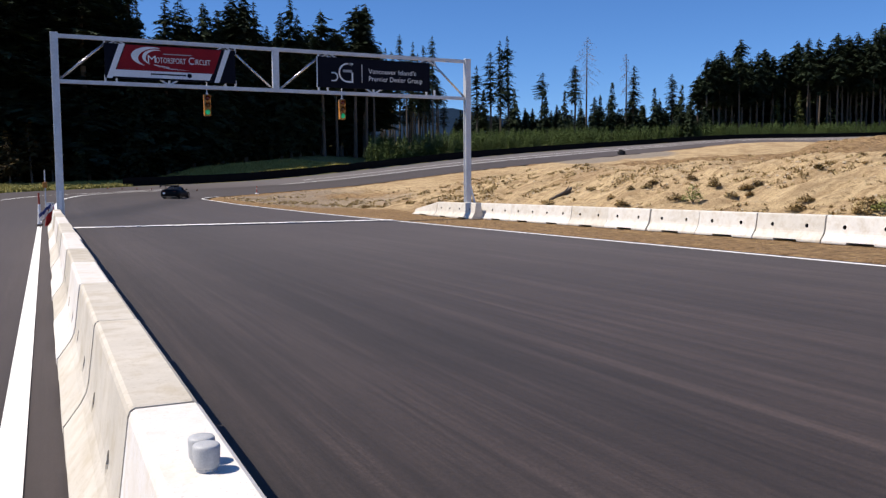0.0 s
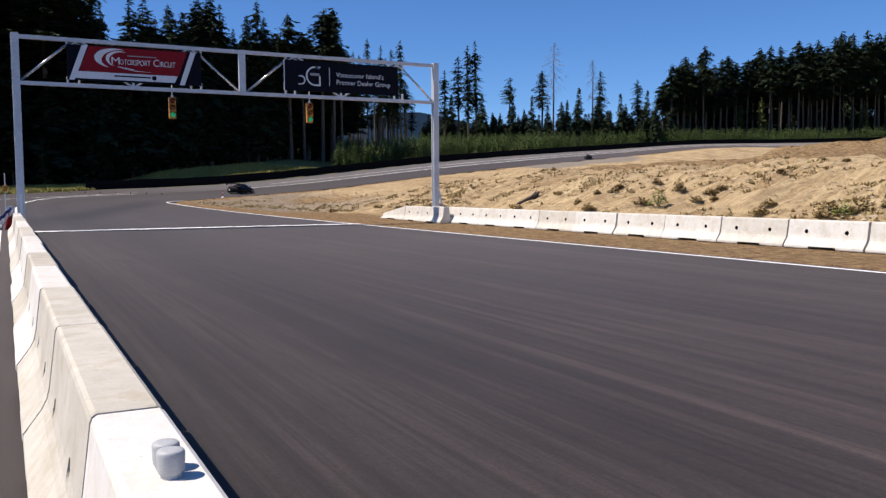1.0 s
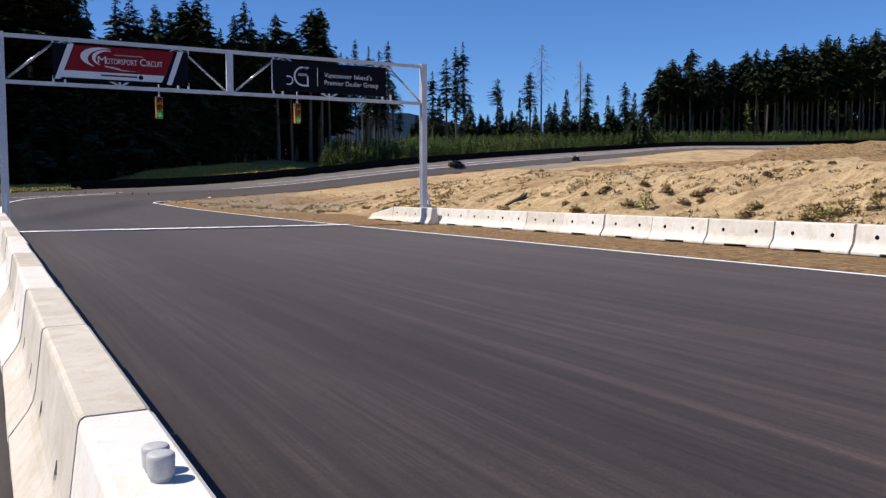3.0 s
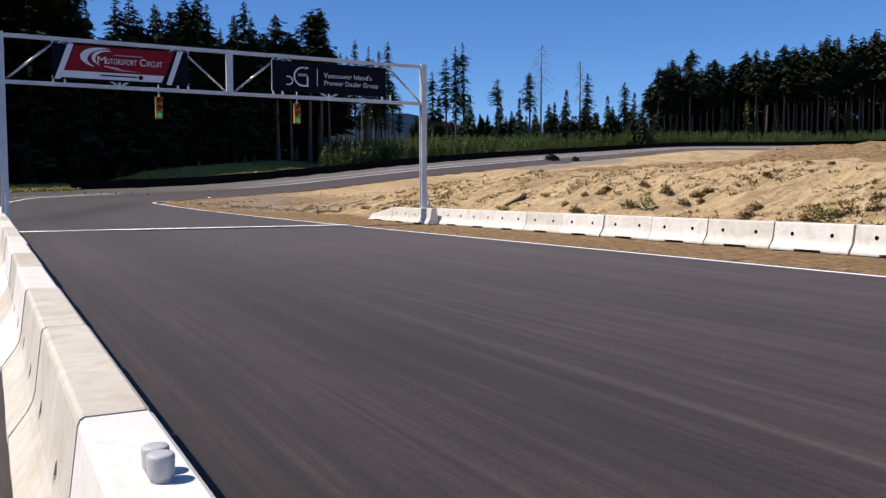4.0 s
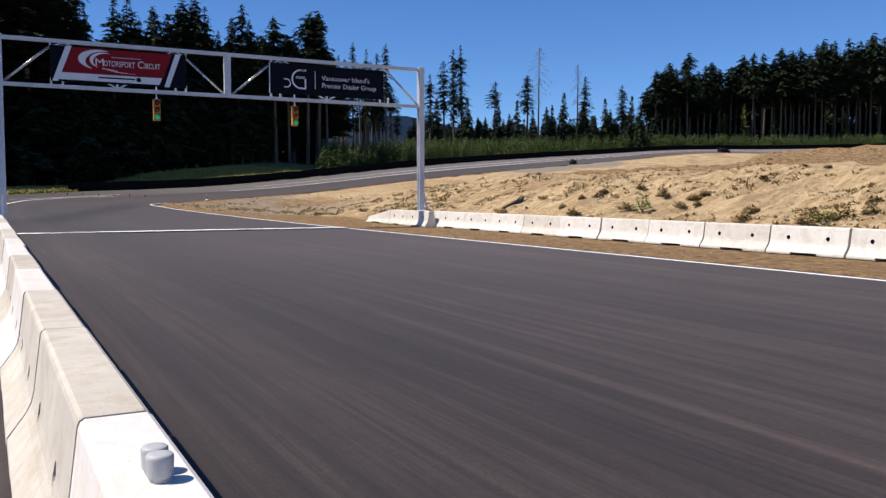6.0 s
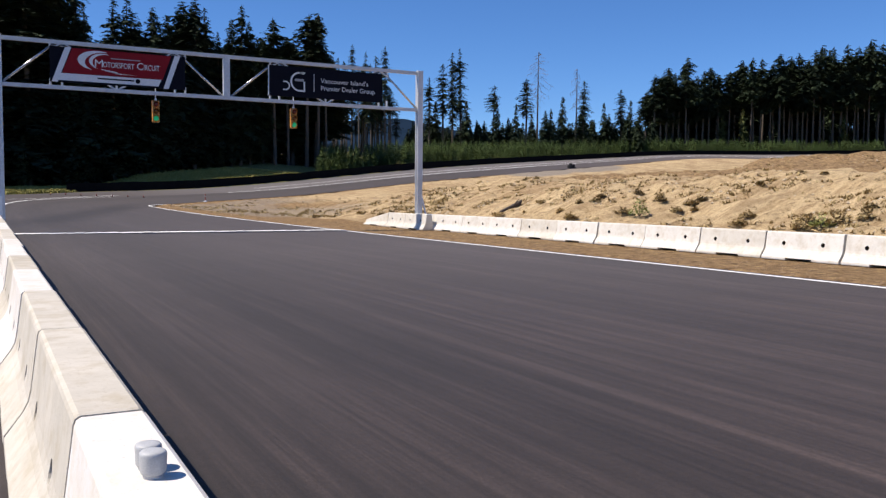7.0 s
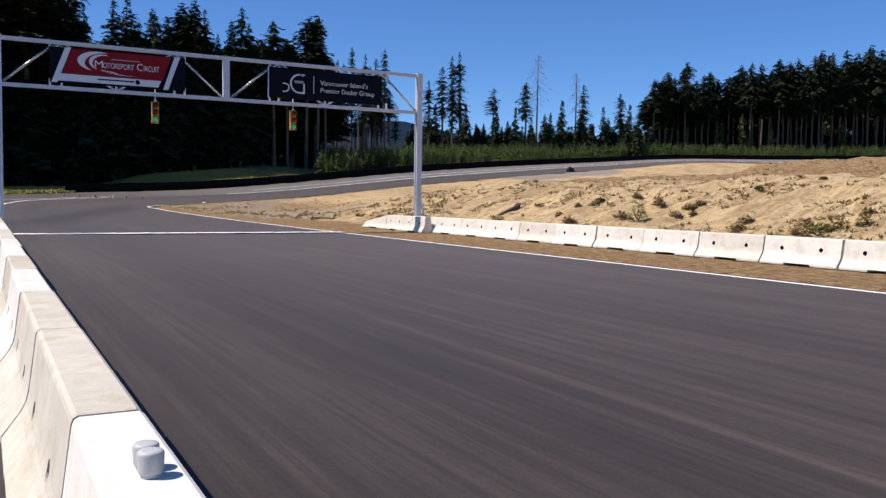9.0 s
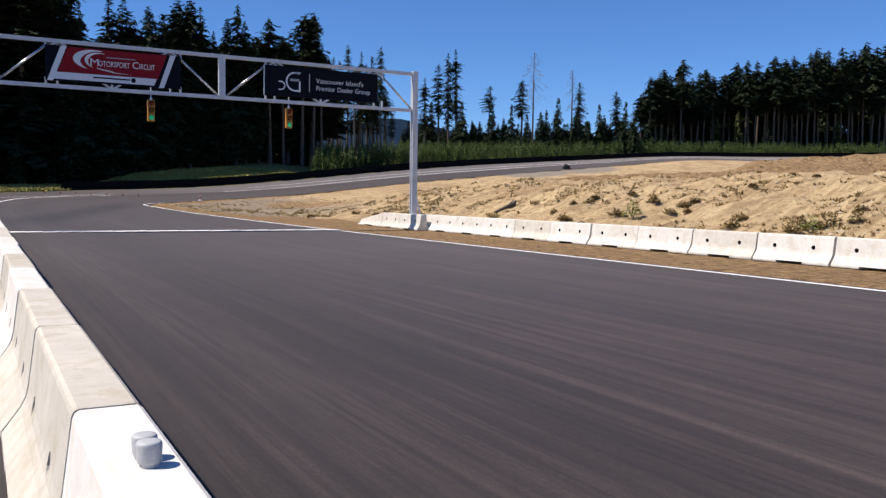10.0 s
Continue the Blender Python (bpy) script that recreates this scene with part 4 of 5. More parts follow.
    for i in range(16):
        plant_to(rnd.choice(pole), rnd.uniform(240, 262), 20.9 + 4.3 * (i + rnd.random()) / 16, rnd.uniform(5.9, 8.2), rnd.uniform(2.0, 2.8))
    # single trees on the open ground beyond: heading, rise, half width, kind
    for hd, rise, half, kind in [(26.52, 5.07, 1.6, 5), (27.67, 7.94, 2.4, 0), (28.08, 6.38, 2.8, 6), (28.62, 8.86, 2.7, 2), (29.22, 9.55, 2.5, 4), (29.83, 9.84, 2.6, 0), (30.14, 6.38, 2.6, 5), (30.83, 5.14, 2.0, 6),
                                 (31.37, 5.06, 2.2, 7), (31.96, 7.48, 2.5, 3), (32.24, 6.29, 2.7, 5), (32.96, 5.31, 2.0, 6), (33.49, 6.24, 1.9, 6), (34.16, 7.86, 2.9, 1), (34.55, 5.6, 2.2, 5), (35.45, 5.74, 2.4, 7),
                                 (35.83, 5.88, 2.1, 6), (36.6, 6.65, 2.8, 5), (37.93, 7.72, 2.3, 2), (37.84, 6.0, 2.8, 7), (38.66, 5.17, 1.8, 6), (39.35, 6.23, 2.4, 5), (39.69, 5.52, 2.2, 7), (40.44, 7.11, 2.6, 4),
                                 (40.99, 6.37, 2.4, 5), (41.66, 5.48, 2.2, 6)]:
        plant_to((pole + small)[kind], rnd.uniform(250, 266), hd, rise, half * 1.1)
    for i in range(70):
        plant_to(rnd.choice(small), rnd.uniform(262, 300), 26.0 + 17 * (i + rnd.random()) / 70, rnd.uniform(3.9, 5.0), rnd.uniform(1.9, 3.0))
    # far forest on the rise: its outer row, then depth behind
    tips = [(42.07, 6.9), (42.59, 8.0), (43.33, 8.4), (43.76, 8.05), (44.58, 9.04), (45.24, 7.9), (45.65, 8.2), (46.02, 8.4), (46.62, 7.9), (47.23, 8.07), (47.89, 8.74), (48.56, 8.84), (49.16, 8.8), (49.7, 8.4), (50.27, 9.04),
            (50.8, 8.84), (51.31, 9.0), (51.84, 8.6), (52.2, 9.1), (52.6, 9.4), (53.3, 9.24), (53.72, 8.8), (54.13, 9.4), (54.69, 9.2), (55.28, 9.54), (55.77, 9.3), (56.47, 9.6), (57.06, 9.4), (57.78, 9.6), (58.49, 9.4), (59.33, 9.6), (60.4, 9.5), (61.6, 9.6)]
    for hd, rise in tips:
        plant_to(rnd.choice(forest), edge_distance(hd) + rnd.uniform(48, 62), hd, rise, rnd.uniform(4.2, 5.4) + (0.7 if hd > 49 else 0))
    for i in range(135):
        hd = 42.3 + 19.5 * (i + rnd.random()) / 135
        rise = float(np.interp(hd, [t[0] for t in tips], [t[1] for t in tips])) - rnd.uniform(0.2, 1.8)
        tree = plant_to(rnd.choice(forest if i % 4 == 0 else back), edge_distance(hd) + (rnd.uniform(50, 70) if i % 4 == 0 else rnd.uniform(66, 114)), hd, rise, rnd.uniform(4.0, 5.6))
        if i % 4:
            depth.append(tree)
    for hd, rise in ((46.9, 5.3), (48.1, 5.7), (53.9, 5.2)):
        plant_to(rnd.choice(olive), edge_distance(hd) + 44, hd, rise, 1.9)
    for i in range(3):
        x, y = spot(134 + 3 * i, -1.9 + 1.2 * i)
        plant(rust[0], x, y, rnd.uniform(1.0, 1.5))
    merge_trees(depth)
    for p in made:
        for o in (*p.children_recursive, p):
            bpy.data.objects.remove(o)


build_trees()


def snag(hd, d, rise, reach, seed):
    """A dead, bare tree with long thin drooping twigs."""
    x, y = spot(d, hd)
    rnd = random.Random(seed)
    ground = land1(x, y) - 0.2
    h = 1.67 + d * math.tan(radians(rise)) - ground
    root = anchor("dead_tree", pose(x, y, ground))
    part("trunk", rod((0, 0, 0), (0.1, 0, h), 0.36, 0.06, 7), BARK, root)
    bm = bmesh.new()
    z = h * 0.55
    while z < h:
        u = (h - z) / (h * 0.45)
        a = rnd.random() * 6.3
        r = reach * (4.4 * math.sin(min(1.0, u * 1.5 + 0.12) * 1.57) * rnd.uniform(0.5, 1.05)) + 0.3
        e = Vector((r * math.cos(a), r * math.sin(a), z - r * rnd.uniform(0.15, 0.7)))
        add_rod(bm, (0, 0, z), e, 0.05, 0.02, 3)
        for q in range(4):
            s = Vector((0, 0, z)).lerp(e, rnd.uniform(0.35, 0.95))
            add_rod(bm, s, s + Vector((rnd.uniform(-0.8, 0.8), rnd.uniform(-0.8, 0.8), rnd.uniform(-1.3, 0.0))), 0.025, 0.01, 3)
        z += 0.3
    part("twigs", bm, BARK_PALE, root)
    tagged(root, "dead grey tree with bare drooping twigs", "dead tree", "dead trees")


snag(34.93, 258, 9.63, 1.15, 1)
snag(37.51, 262, 8.49, 0.45, 2)


def build_plantation():
    """Dense rows of young trees behind the black fence."""
    rnd = random.Random(8)
    cv, cf = [], []
    protos = [conifer(seed=60 + i, h=4.0, crown_base=0.02, spread=1.15, density=2.2, clump=0.30, full=2.0) for i in range(5)]
    spots = []
    while len(spots) < 1750:
        hd = 20.3 + 49 * rnd.random()
        spots.append(beyond(hd, 5 + 62 * rnd.random() ** 1.5))
    spots = np.array(spots)
    do, _ = near_line(spots, OUTER)
    di, _ = near_line(spots, INNER)
    ok = (do < di) & (do > 3.5) & ~on_road(spots)
    hs = land(spots, 0.0)
    for (x, y), z, keep in zip(spots, hs, ok):
        if not keep:
            continue
        _, _, v, f = protos[rnd.randrange(5)]
        s, a = rnd.uniform(0.95, 1.3), rnd.random() * 6.3
        k, c, n = len(cv), math.cos(a) * s, math.sin(a) * s
        cv += [(x + p[0] * c - p[1] * n, y + p[0] * n + p[1] * c, z + p[2] * s - 0.1) for p in v]
        cf += [tuple(i + k for i in t) for t in f]
    ob = raw("young_trees", cv, cf, NEEDLES_YOUNG)
    tagged(ob, "dense green plantation of young conifers", "young trees", kind="stuff")


build_plantation()


def build_understory():
    """Dark young firs filling the floor of both forests."""
    rnd = random.Random(18)
    protos = [conifer(seed=80 + i, h=9, crown_base=0.02, spread=2.8, density=0.7, clump=1.5) for i in range(3)]
    cv, cf, spots = [], [], []
    for i in range(230):
        spots.append((*beyond(rnd.uniform(42.6, 62), rnd.uniform(64, 118)), rnd.uniform(0.7, 1.5)))
    for i in range(70):
        spots.append((*spot(rnd.uniform(270, 305), rnd.uniform(26.3, 43.8)), rnd.uniform(0.55, 1.25)))
    for i in range(120):
        hd = rnd.uniform(-14, 21)
        spots.append((*spot(rnd.uniform(148, 200) + max(0, hd - 8) * 2.4, hd), rnd.uniform(0.7, 1.3)))
    hs = land([q[:2] for q in spots])
    for (x, y, s), z in zip(spots, hs):
        _, _, v, f = protos[rnd.randrange(3)]
        k, a = len(cv), rnd.random() * 6.3
        c, n = math.cos(a) * s, math.sin(a) * s
        cv += [(x + p[0] * c - p[1] * n, y + p[0] * n + p[1] * c, z + p[2] * s - 0.1) for p in v]
        cf += [tuple(i + k for i in t) for t in f]
    ob = raw("forest_undergrowth", cv, cf, NEEDLES)
    tagged(ob, "dark fir undergrowth between the forest trunks", "undergrowth", kind="stuff")


build_understory()


def build_fence():
    """Low black fabric fence along the outer edge of the track."""
    line = OUTER[70:]
    step = []
    for a, b in zip(line, line[1:]):
        k = max(1, int(np.hypot(*(b - a)[:2]) / 2.5))
        step += [a + (b - a) * i / k for i in range(k)]
    line = np.array(step)
    d = np.gradient(line[:, :2], axis=0)
    d /= np.hypot(*d.T)[:, None]
    out = line.copy()
    out[:, :2] += np.column_stack([-d[:, 1], d[:, 0]]) * 1.4
    out[:, 2] = land(out[:, :2], 0.0)
    rnd = random.Random(3)
    root = anchor("black_fence", pose(0, 0, 0))
    verts, faces = [], []
    for i, p in enumerate(out):
        h = 1.25 + rnd.uniform(-0.08, 0.05)
        wob = rnd.uniform(-0.06, 0.06)
        for dy, z in ((0, -0.1), (wob, h * 0.5), (0, h), (0.03, h), (wob + 0.03, h * 0.5), (0.03, -0.1)):
            verts.append((p[0], p[1] + dy, p[2] + z))
    for i in range(len(out) - 1):
        for j in range(6):
            a, b = i * 6 + j, i * 6 + (j + 1) % 6
            faces.append((a, a + 6, b + 6, b))
    raw("fabric", verts, faces, FENCE_BLACK, root)
    for p in out[::2]:
        part("post", beam((p[0], p[1] + 0.08, p[2] - 0.2), (p[0], p[1] + 0.08, p[2] + 1.35), 0.06, 0.06, 0.0), FENCE_BLACK, root)
    tagged(root, "low black fabric fence along the outer track edge", "fence")


build_fence()


def build_hill():
    verts, faces = [], []
    rnd = random.Random(2)
    for i in range(61):
        hd = -30 + i * 2.0
        h = 150 + 22 * math.sin(i * 0.5 + 1) + 14 * math.sin(i * 1.7) + (25 if 24 < hd < 30 else 0)
        for d, z in ((1700, -20), (1850, h * 0.6), (2000, h), (2300, h * 0.9)):
            x, y = spot(d, hd)
            verts.append((x, y, z))
    for i in range(60):
        for j in range(3):
            a = i * 4 + j
            faces.append((a, a + 4, a + 5, a + 1))
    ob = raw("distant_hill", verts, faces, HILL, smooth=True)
    tagged(ob, "wooded ridge on the horizon, tinted haze blue", "backdrop", kind="structure")


build_hill()


# ---- scrub and loose things on the bank ----
def tuft(name, x, y, r, h, material, label, seed, count=120, z=None):
    """A low bush: many small leaves on short stems."""
    rnd = random.Random(seed)
    root = anchor(name, pose(x, y, (surface(x, y) if z is None else z) - 0.04))
    cv, cf = [], []
    for i in range(count):
        a, u = rnd.random() * 6.283, rnd.random() ** 0.6
        top = h * (1 - 0.7 * u * u) * rnd.uniform(0.5, 1.1)
        px, py, pz = r * u * math.cos(a), r * u * math.sin(a), top * rnd.uniform(0.35, 1.0)
        s = rnd.uniform(0.06, 0.14) * (0.6 + r)
        e, t = rnd.random() * 6.283, rnd.uniform(-0.6, 1.0)
        k = len(cv)
        cv += [(px - s * 0.4 * math.sin(e), py + s * 0.4 * math.cos(e), pz), (px + s * 0.4 * math.sin(e), py - s * 0.4 * math.cos(e), pz),
               (px + s * math.cos(e), py + s * math.sin(e), pz + s * t)]
        cf.append((k, k + 1, k + 2))
    raw("leaves", cv, cf, material, root)
    bm = bmesh.new()
    for i in range(7):
        a = rnd.random() * 6.283
        add_rod(bm, (0, 0, -0.05), (r * 0.6 * math.cos(a), r * 0.6 * math.sin(a), h * rnd.uniform(0.5, 0.9)), 0.014, 0.005, 4)
    part("stems", bm, BARK, root)
    tagged(root, label, "bush", "bushes on the sand bank")


GROUND_TREE = None


def surface(x, y):
    """Height of the built ground sheet at a place."""
    global GROUND_TREE
    if GROUND_TREE is None:
        me = bpy.data.objects["ground"].data
        GROUND_TREE = BVHTree.FromPolygons([v.co for v in me.vertices], [p.vertices[:] for p in me.polygons])
    hit = GROUND_TREE.ray_cast(Vector((x, y, 200)), Vector((0, 0, -1)))[0]
    return hit.z if hit else 0.0


def build_scrub():
    green, dark, dry = "bright green bush on the sand bank", "dark low bush on the sand bank", "dry brown scrub on the sand bank"
    for i, (x, y, r, h, m, label) in enumerate([
            (24.7, 24.6, 0.60, 0.85, LEAF_GREEN, green), (28.8, 29.3, 0.40, 0.45, LEAF_DARK, dark), (27.3, 26.1, 0.48, 0.55, LEAF_DARK, dark), (25.2, 26.2, 0.62, 0.45, LEAF_DARK, dark),
            (24.3, 29.0, 0.55, 0.45, LEAF_DARK, dark), (26.3, 30.9, 0.32, 0.32, LEAF_DARK, dark), (27.0, 30.5, 0.50, 0.30, LEAF_DRY, dry), (27.4, 30.5, 0.40, 0.35, LEAF_DARK, dark),
            (26.5, 34.6, 0.45, 0.40, LEAF_DARK, dark), (26.3, 24.0, 0.45, 0.30, LEAF_DRY, dry), (27.2, 24.0, 0.55, 0.40, LEAF_DARK, dark), (27.9, 24.1, 0.40, 0.32, LEAF_DARK, dark),
            (26.6, 23.2, 0.35, 0.30, LEAF_DARK, dark), (25.0, 19.3, 0.60, 0.40, LEAF_DARK, dark), (25.6, 19.4, 0.50, 0.40, LEAF_DRY, dry), (29.7, 22.4, 0.30, 0.28, LEAF_DARK, dark),
            (31.9, 22.0, 0.36, 0.25, LEAF_DARK, dark), (32.4, 21.2, 0.30, 0.22, LEAF_DRY, dry), (24.9, 14.9, 0.70, 0.60, LEAF_DRY, dry), (24.7, 15.4, 0.55, 0.50, LEAF_GREEN, "pale green bush on the sand bank"),
            (24.7, 16.0, 0.60, 0.50, LEAF_DRY, dry), (24.1, 15.8, 0.50, 0.40, LEAF_DRY, dry), (25.2, 14.1, 0.50, 0.45, LEAF_DRY, dry), (26.5, 14.8, 0.40, 0.30, LEAF_DARK, dark),
            (24.0, 35.0, 0.60, 0.35, LEAF_DRY, dry), (22.6, 50.5, 0.70, 0.40, LEAF_DARK, dark), (22.0, 45.2, 0.80, 0.45, LEAF_DRY, dry), (22.4, 46.8, 0.50, 0.45, LEAF_DARK, dark),
            (21.2, 56.2, 0.70, 0.35, LEAF_DRY, dry), (23.4, 26.6, 0.40, 0.30, LEAF_DARK, dark), (25.3, 31.2, 0.35, 0.30, LEAF_DRY, dry), (23.2, 20.0, 0.45, 0.35, LEAF_DRY, dry), (22.9, 16.5, 0.50, 0.40, LEAF_DRY, dry)]):
        tuft("bush", x, y, r * (0.78 if m is LEAF_GREEN else 0.66), h * (1.0 if m is LEAF_GREEN else 0.85), m, label, 100 + i, int(170 + 160 * r))
    root = anchor("fallen_log", Matrix())
    a, b = Vector((26.5, 36.8, surface(26.5, 36.8) + 0.13)), Vector((24.7, 36.0, surface(24.7, 36.0) + 0.08))
    part("trunk", rod(b, a, 0.07, 0.13, 8), BARK, root)
    part("branch", rod(b.lerp(a, 0.7), b.lerp(a, 0.85) + Vector((0.1, -0.2, 0.35)), 0.05, 0.02, 6), BARK, root)
    part("root_stub", rod(a, a + Vector((0.25, 0.1, 0.18)), 0.16, 0.07, 7), BARK, root)
    tagged(root, "dark fallen log lying on the sand bank", "log")
    # loose clods, stones and dry tufts, gathered in streaks
    rnd = random.Random(77)
    for name, material, label, want, lo, hi, leafy in (
            ("dry_tufts", LEAF_DRY, "small dry brown tufts scattered over the bank", 3400, 0.06, 0.20, True),
            ("dark_tufts", LEAF_DARK, "small dark weeds scattered over the bank", 800, 0.05, 0.16, True),
            ("stones", STONE, "pale stones and clods lying on the bank", 2200, 0.03, 0.12, False)):
        cv, cf, made, tries = [], [], 0, 0
        while made < want and tries < want * 30:
            tries += 1
            if rnd.random() < 0.30:
                x, y = (rnd.uniform(20.6, 29), rnd.uniform(36, 62)) if rnd.random() < 0.55 else (rnd.uniform(16.2, 27), rnd.uniform(52, 94))
            elif rnd.random() < 0.66:
                x, y = rnd.uniform(20.6, 36), rnd.uniform(4, 66)
            else:
                x, y = rnd.uniform(18, 75), rnd.uniform(30, 108)
            if (x < 20.6 and y < 60) or x < 17 or (y > 86 and x < 23 + 1.28 * (y - 96)):
                continue
            if noise.noise((x * 0.22, y * 0.22, 4.0 + lo)) + 0.6 * noise.noise((x * 0.9, y * 0.9, 2.0)) < rnd.uniform(-0.1, 0.5):
                continue
            z = surface(x, y)
            made += 1
            s = rnd.uniform(lo, hi)
            if leafy:
                for q in range(9):
                    a, t = rnd.random() * 6.283, rnd.uniform(0.2, 1.0)
                    ox, oy = rnd.uniform(-1, 1) * s, rnd.uniform(-1, 1) * s
                    w = s * 0.35
                    k = len(cv)
                    cv += [(x + ox - w * math.sin(a), y + oy + w * math.cos(a), z - 0.02), (x + ox + w * math.sin(a), y + oy - w * math.cos(a), z - 0.02),
                           (x + ox + s * 0.8 * math.cos(a), y + oy + s * 0.8 * math.sin(a), z + s * t)]
                    cf.append((k, k + 1, k + 2))
            else:
                k = len(cv)
                j = [rnd.uniform(0.6, 1.2) * s for q in range(6)]
                cv += [(x + j[0], y, z), (x, y + j[1], z), (x - j[2], y, z), (x, y - j[3], z), (x, y, z + j[4] * 0.7), (x, y, z - j[5])]
                cf += [(k, k + 1, k + 4), (k + 1, k + 2, k + 4), (k + 2, k + 3, k + 4), (k + 3, k, k + 4), (k + 1, k, k + 5), (k + 2, k + 1, k + 5), (k + 3, k + 2, k + 5), (k, k + 3, k + 5)]
        ob = raw(name, cv, cf, material)
        tagged(ob, label, "scrub" if leafy else "stones", kind="stuff")


build_scrub()


def build_verge():
    rnd = random.Random(31)
    cv, cf = [], []
    for i in range(2600):
        x, y = (15.02 + abs(rnd.gauss(0, 0.35)) if i % 2 else rnd.uniform(15.1, 18.9)), -4 + 92 * rnd.random() ** 1.3
        z, s = surface(x, y), rnd.uniform(0.015, 0.06)
        k = len(cv)
        j = [rnd.uniform(0.6, 1.3) * s for q in range(5)]
        cv += [(x + j[0], y, z - 0.01), (x, y + j[1], z - 0.01), (x - j[2], y, z - 0.01), (x, y - j[3], z - 0.01), (x + 0.2 * s, y, z + j[4] * 0.8)]
        cf += [(k, k + 1, k + 4), (k + 1, k + 2, k + 4), (k + 2, k + 3, k + 4), (k + 3, k, k + 4)]
    ob = raw("verge_clods", cv, cf, CLOD)
    tagged(ob, "brown clods and gravel strewn along the verge", "clods", kind="stuff")


build_verge()


def build_grass():
    """Dry grass beyond the outer edge, in front of the dark forest."""
    rnd = random.Random(15)
    cv, cf = [], []
    pts = np.array([spot(rnd.uniform(112, 152), rnd.uniform(-6, 20)) for i in range(60000)])
    do, _ = near_line(pts, OUTER)
    di, _ = near_line(pts, INNER)
    ok = (do < di) & ~on_road(pts) & (do > 0.5) & (do < 15) & ((pts[:, 0] < 10.5) | (do > 2.6))
    for (x, y), z in zip(pts[ok], land(pts[ok])):
        thick = 0.5 + 0.5 * noise.noise((x * 0.5, y * 0.5, 7))
        for q in range(3):
            s, a = rnd.uniform(0.12, 0.34) + 0.35 * thick * rnd.random(), rnd.random() * 6.283
            ox, oy = x + rnd.uniform(-0.25, 0.25), y + rnd.uniform(-0.25, 0.25)
            k = len(cv)
            w = rnd.uniform(0.06, 0.16)
            cv += [(ox - w * math.sin(a), oy + w * math.cos(a), z - 0.05), (ox + w * math.sin(a), oy - w * math.cos(a), z - 0.05),
                   (ox + 0.7 * s * math.cos(a), oy + 0.7 * s * math.sin(a), z + s)]
            cf.append((k, k + 1, k + 2))
    ob = raw("dry_grass", cv, cf, GRASS_MAT)
    tagged(ob, "yellow green dry grass along the forest edge", "grass", kind="stuff")


build_grass()


# ---- small things beside the track ----
def tyre_bundle(x, y):
    root = anchor("tyre_stack", pose(x, y, deck(x, y), 0, 0, 25))
    for i, (ox, oy, n) in enumerate(((-1.15, 0, 3), (-0.25, 0.1, 5), (0.62, -0.1, 4), (1.5, 0.0, 1))):
        for k in range(n):
            z = 0.11 + 0.22 * k
            prof = [(0.22, -0.10), (0.38, -0.105), (0.42, -0.06), (0.42, 0.06), (0.38, 0.105), (0.22, 0.10)]
            part("tyre", lathe(prof, 18, pose(ox + 0.02 * k, oy, z)), RUBBER, root)
    tagged(root, "black tyres stacked beside the far track", "tyre stack")


tyre_bundle(118.6, 153.0)


def marker_cone(x, y, h=0.26):
    root = anchor("track_cone", pose(x, y, deck(x, y) + 0.002))
    part("base", box((h * 0.8, h * 0.8, 0.03), pose(0, 0, 0.015), 0.006), RUBBER, root)
    part("cone", lathe([(h * 0.32, 0.03), (h * 0.08, h), (h * 0.05, h + 0.01)], 14), CONE_RED, root, smooth=True)
    tagged(root, "small red marker cone on the asphalt", "cone", "cones across the track")


for i in range(7):
    u = i / 6
    marker_cone(7.0 + 10.2 * u, 116.2 - 8.2 * u)


def stake(x, y, h, label):
    root = anchor("delineator_post", pose(x, y, land1(x, y)))
    part("base", lathe([(0.22, 0.0), (0.22, 0.05), (0.10, 0.12), (0.06, 0.14)], 16), CLOTH_WHITE, root)
    part("tube", rod((0, 0, 0.1), (0, 0, h), 0.045, 0.04, 10), CONE_RED, root)
    part("band", lathe([(0.05, h * 0.62), (0.05, h * 0.74)], 10), CLOTH_WHITE, root)
    tagged(root, label, "delineator post")


stake(22.7, 98.4, 0.95, "red delineator post with a white base")


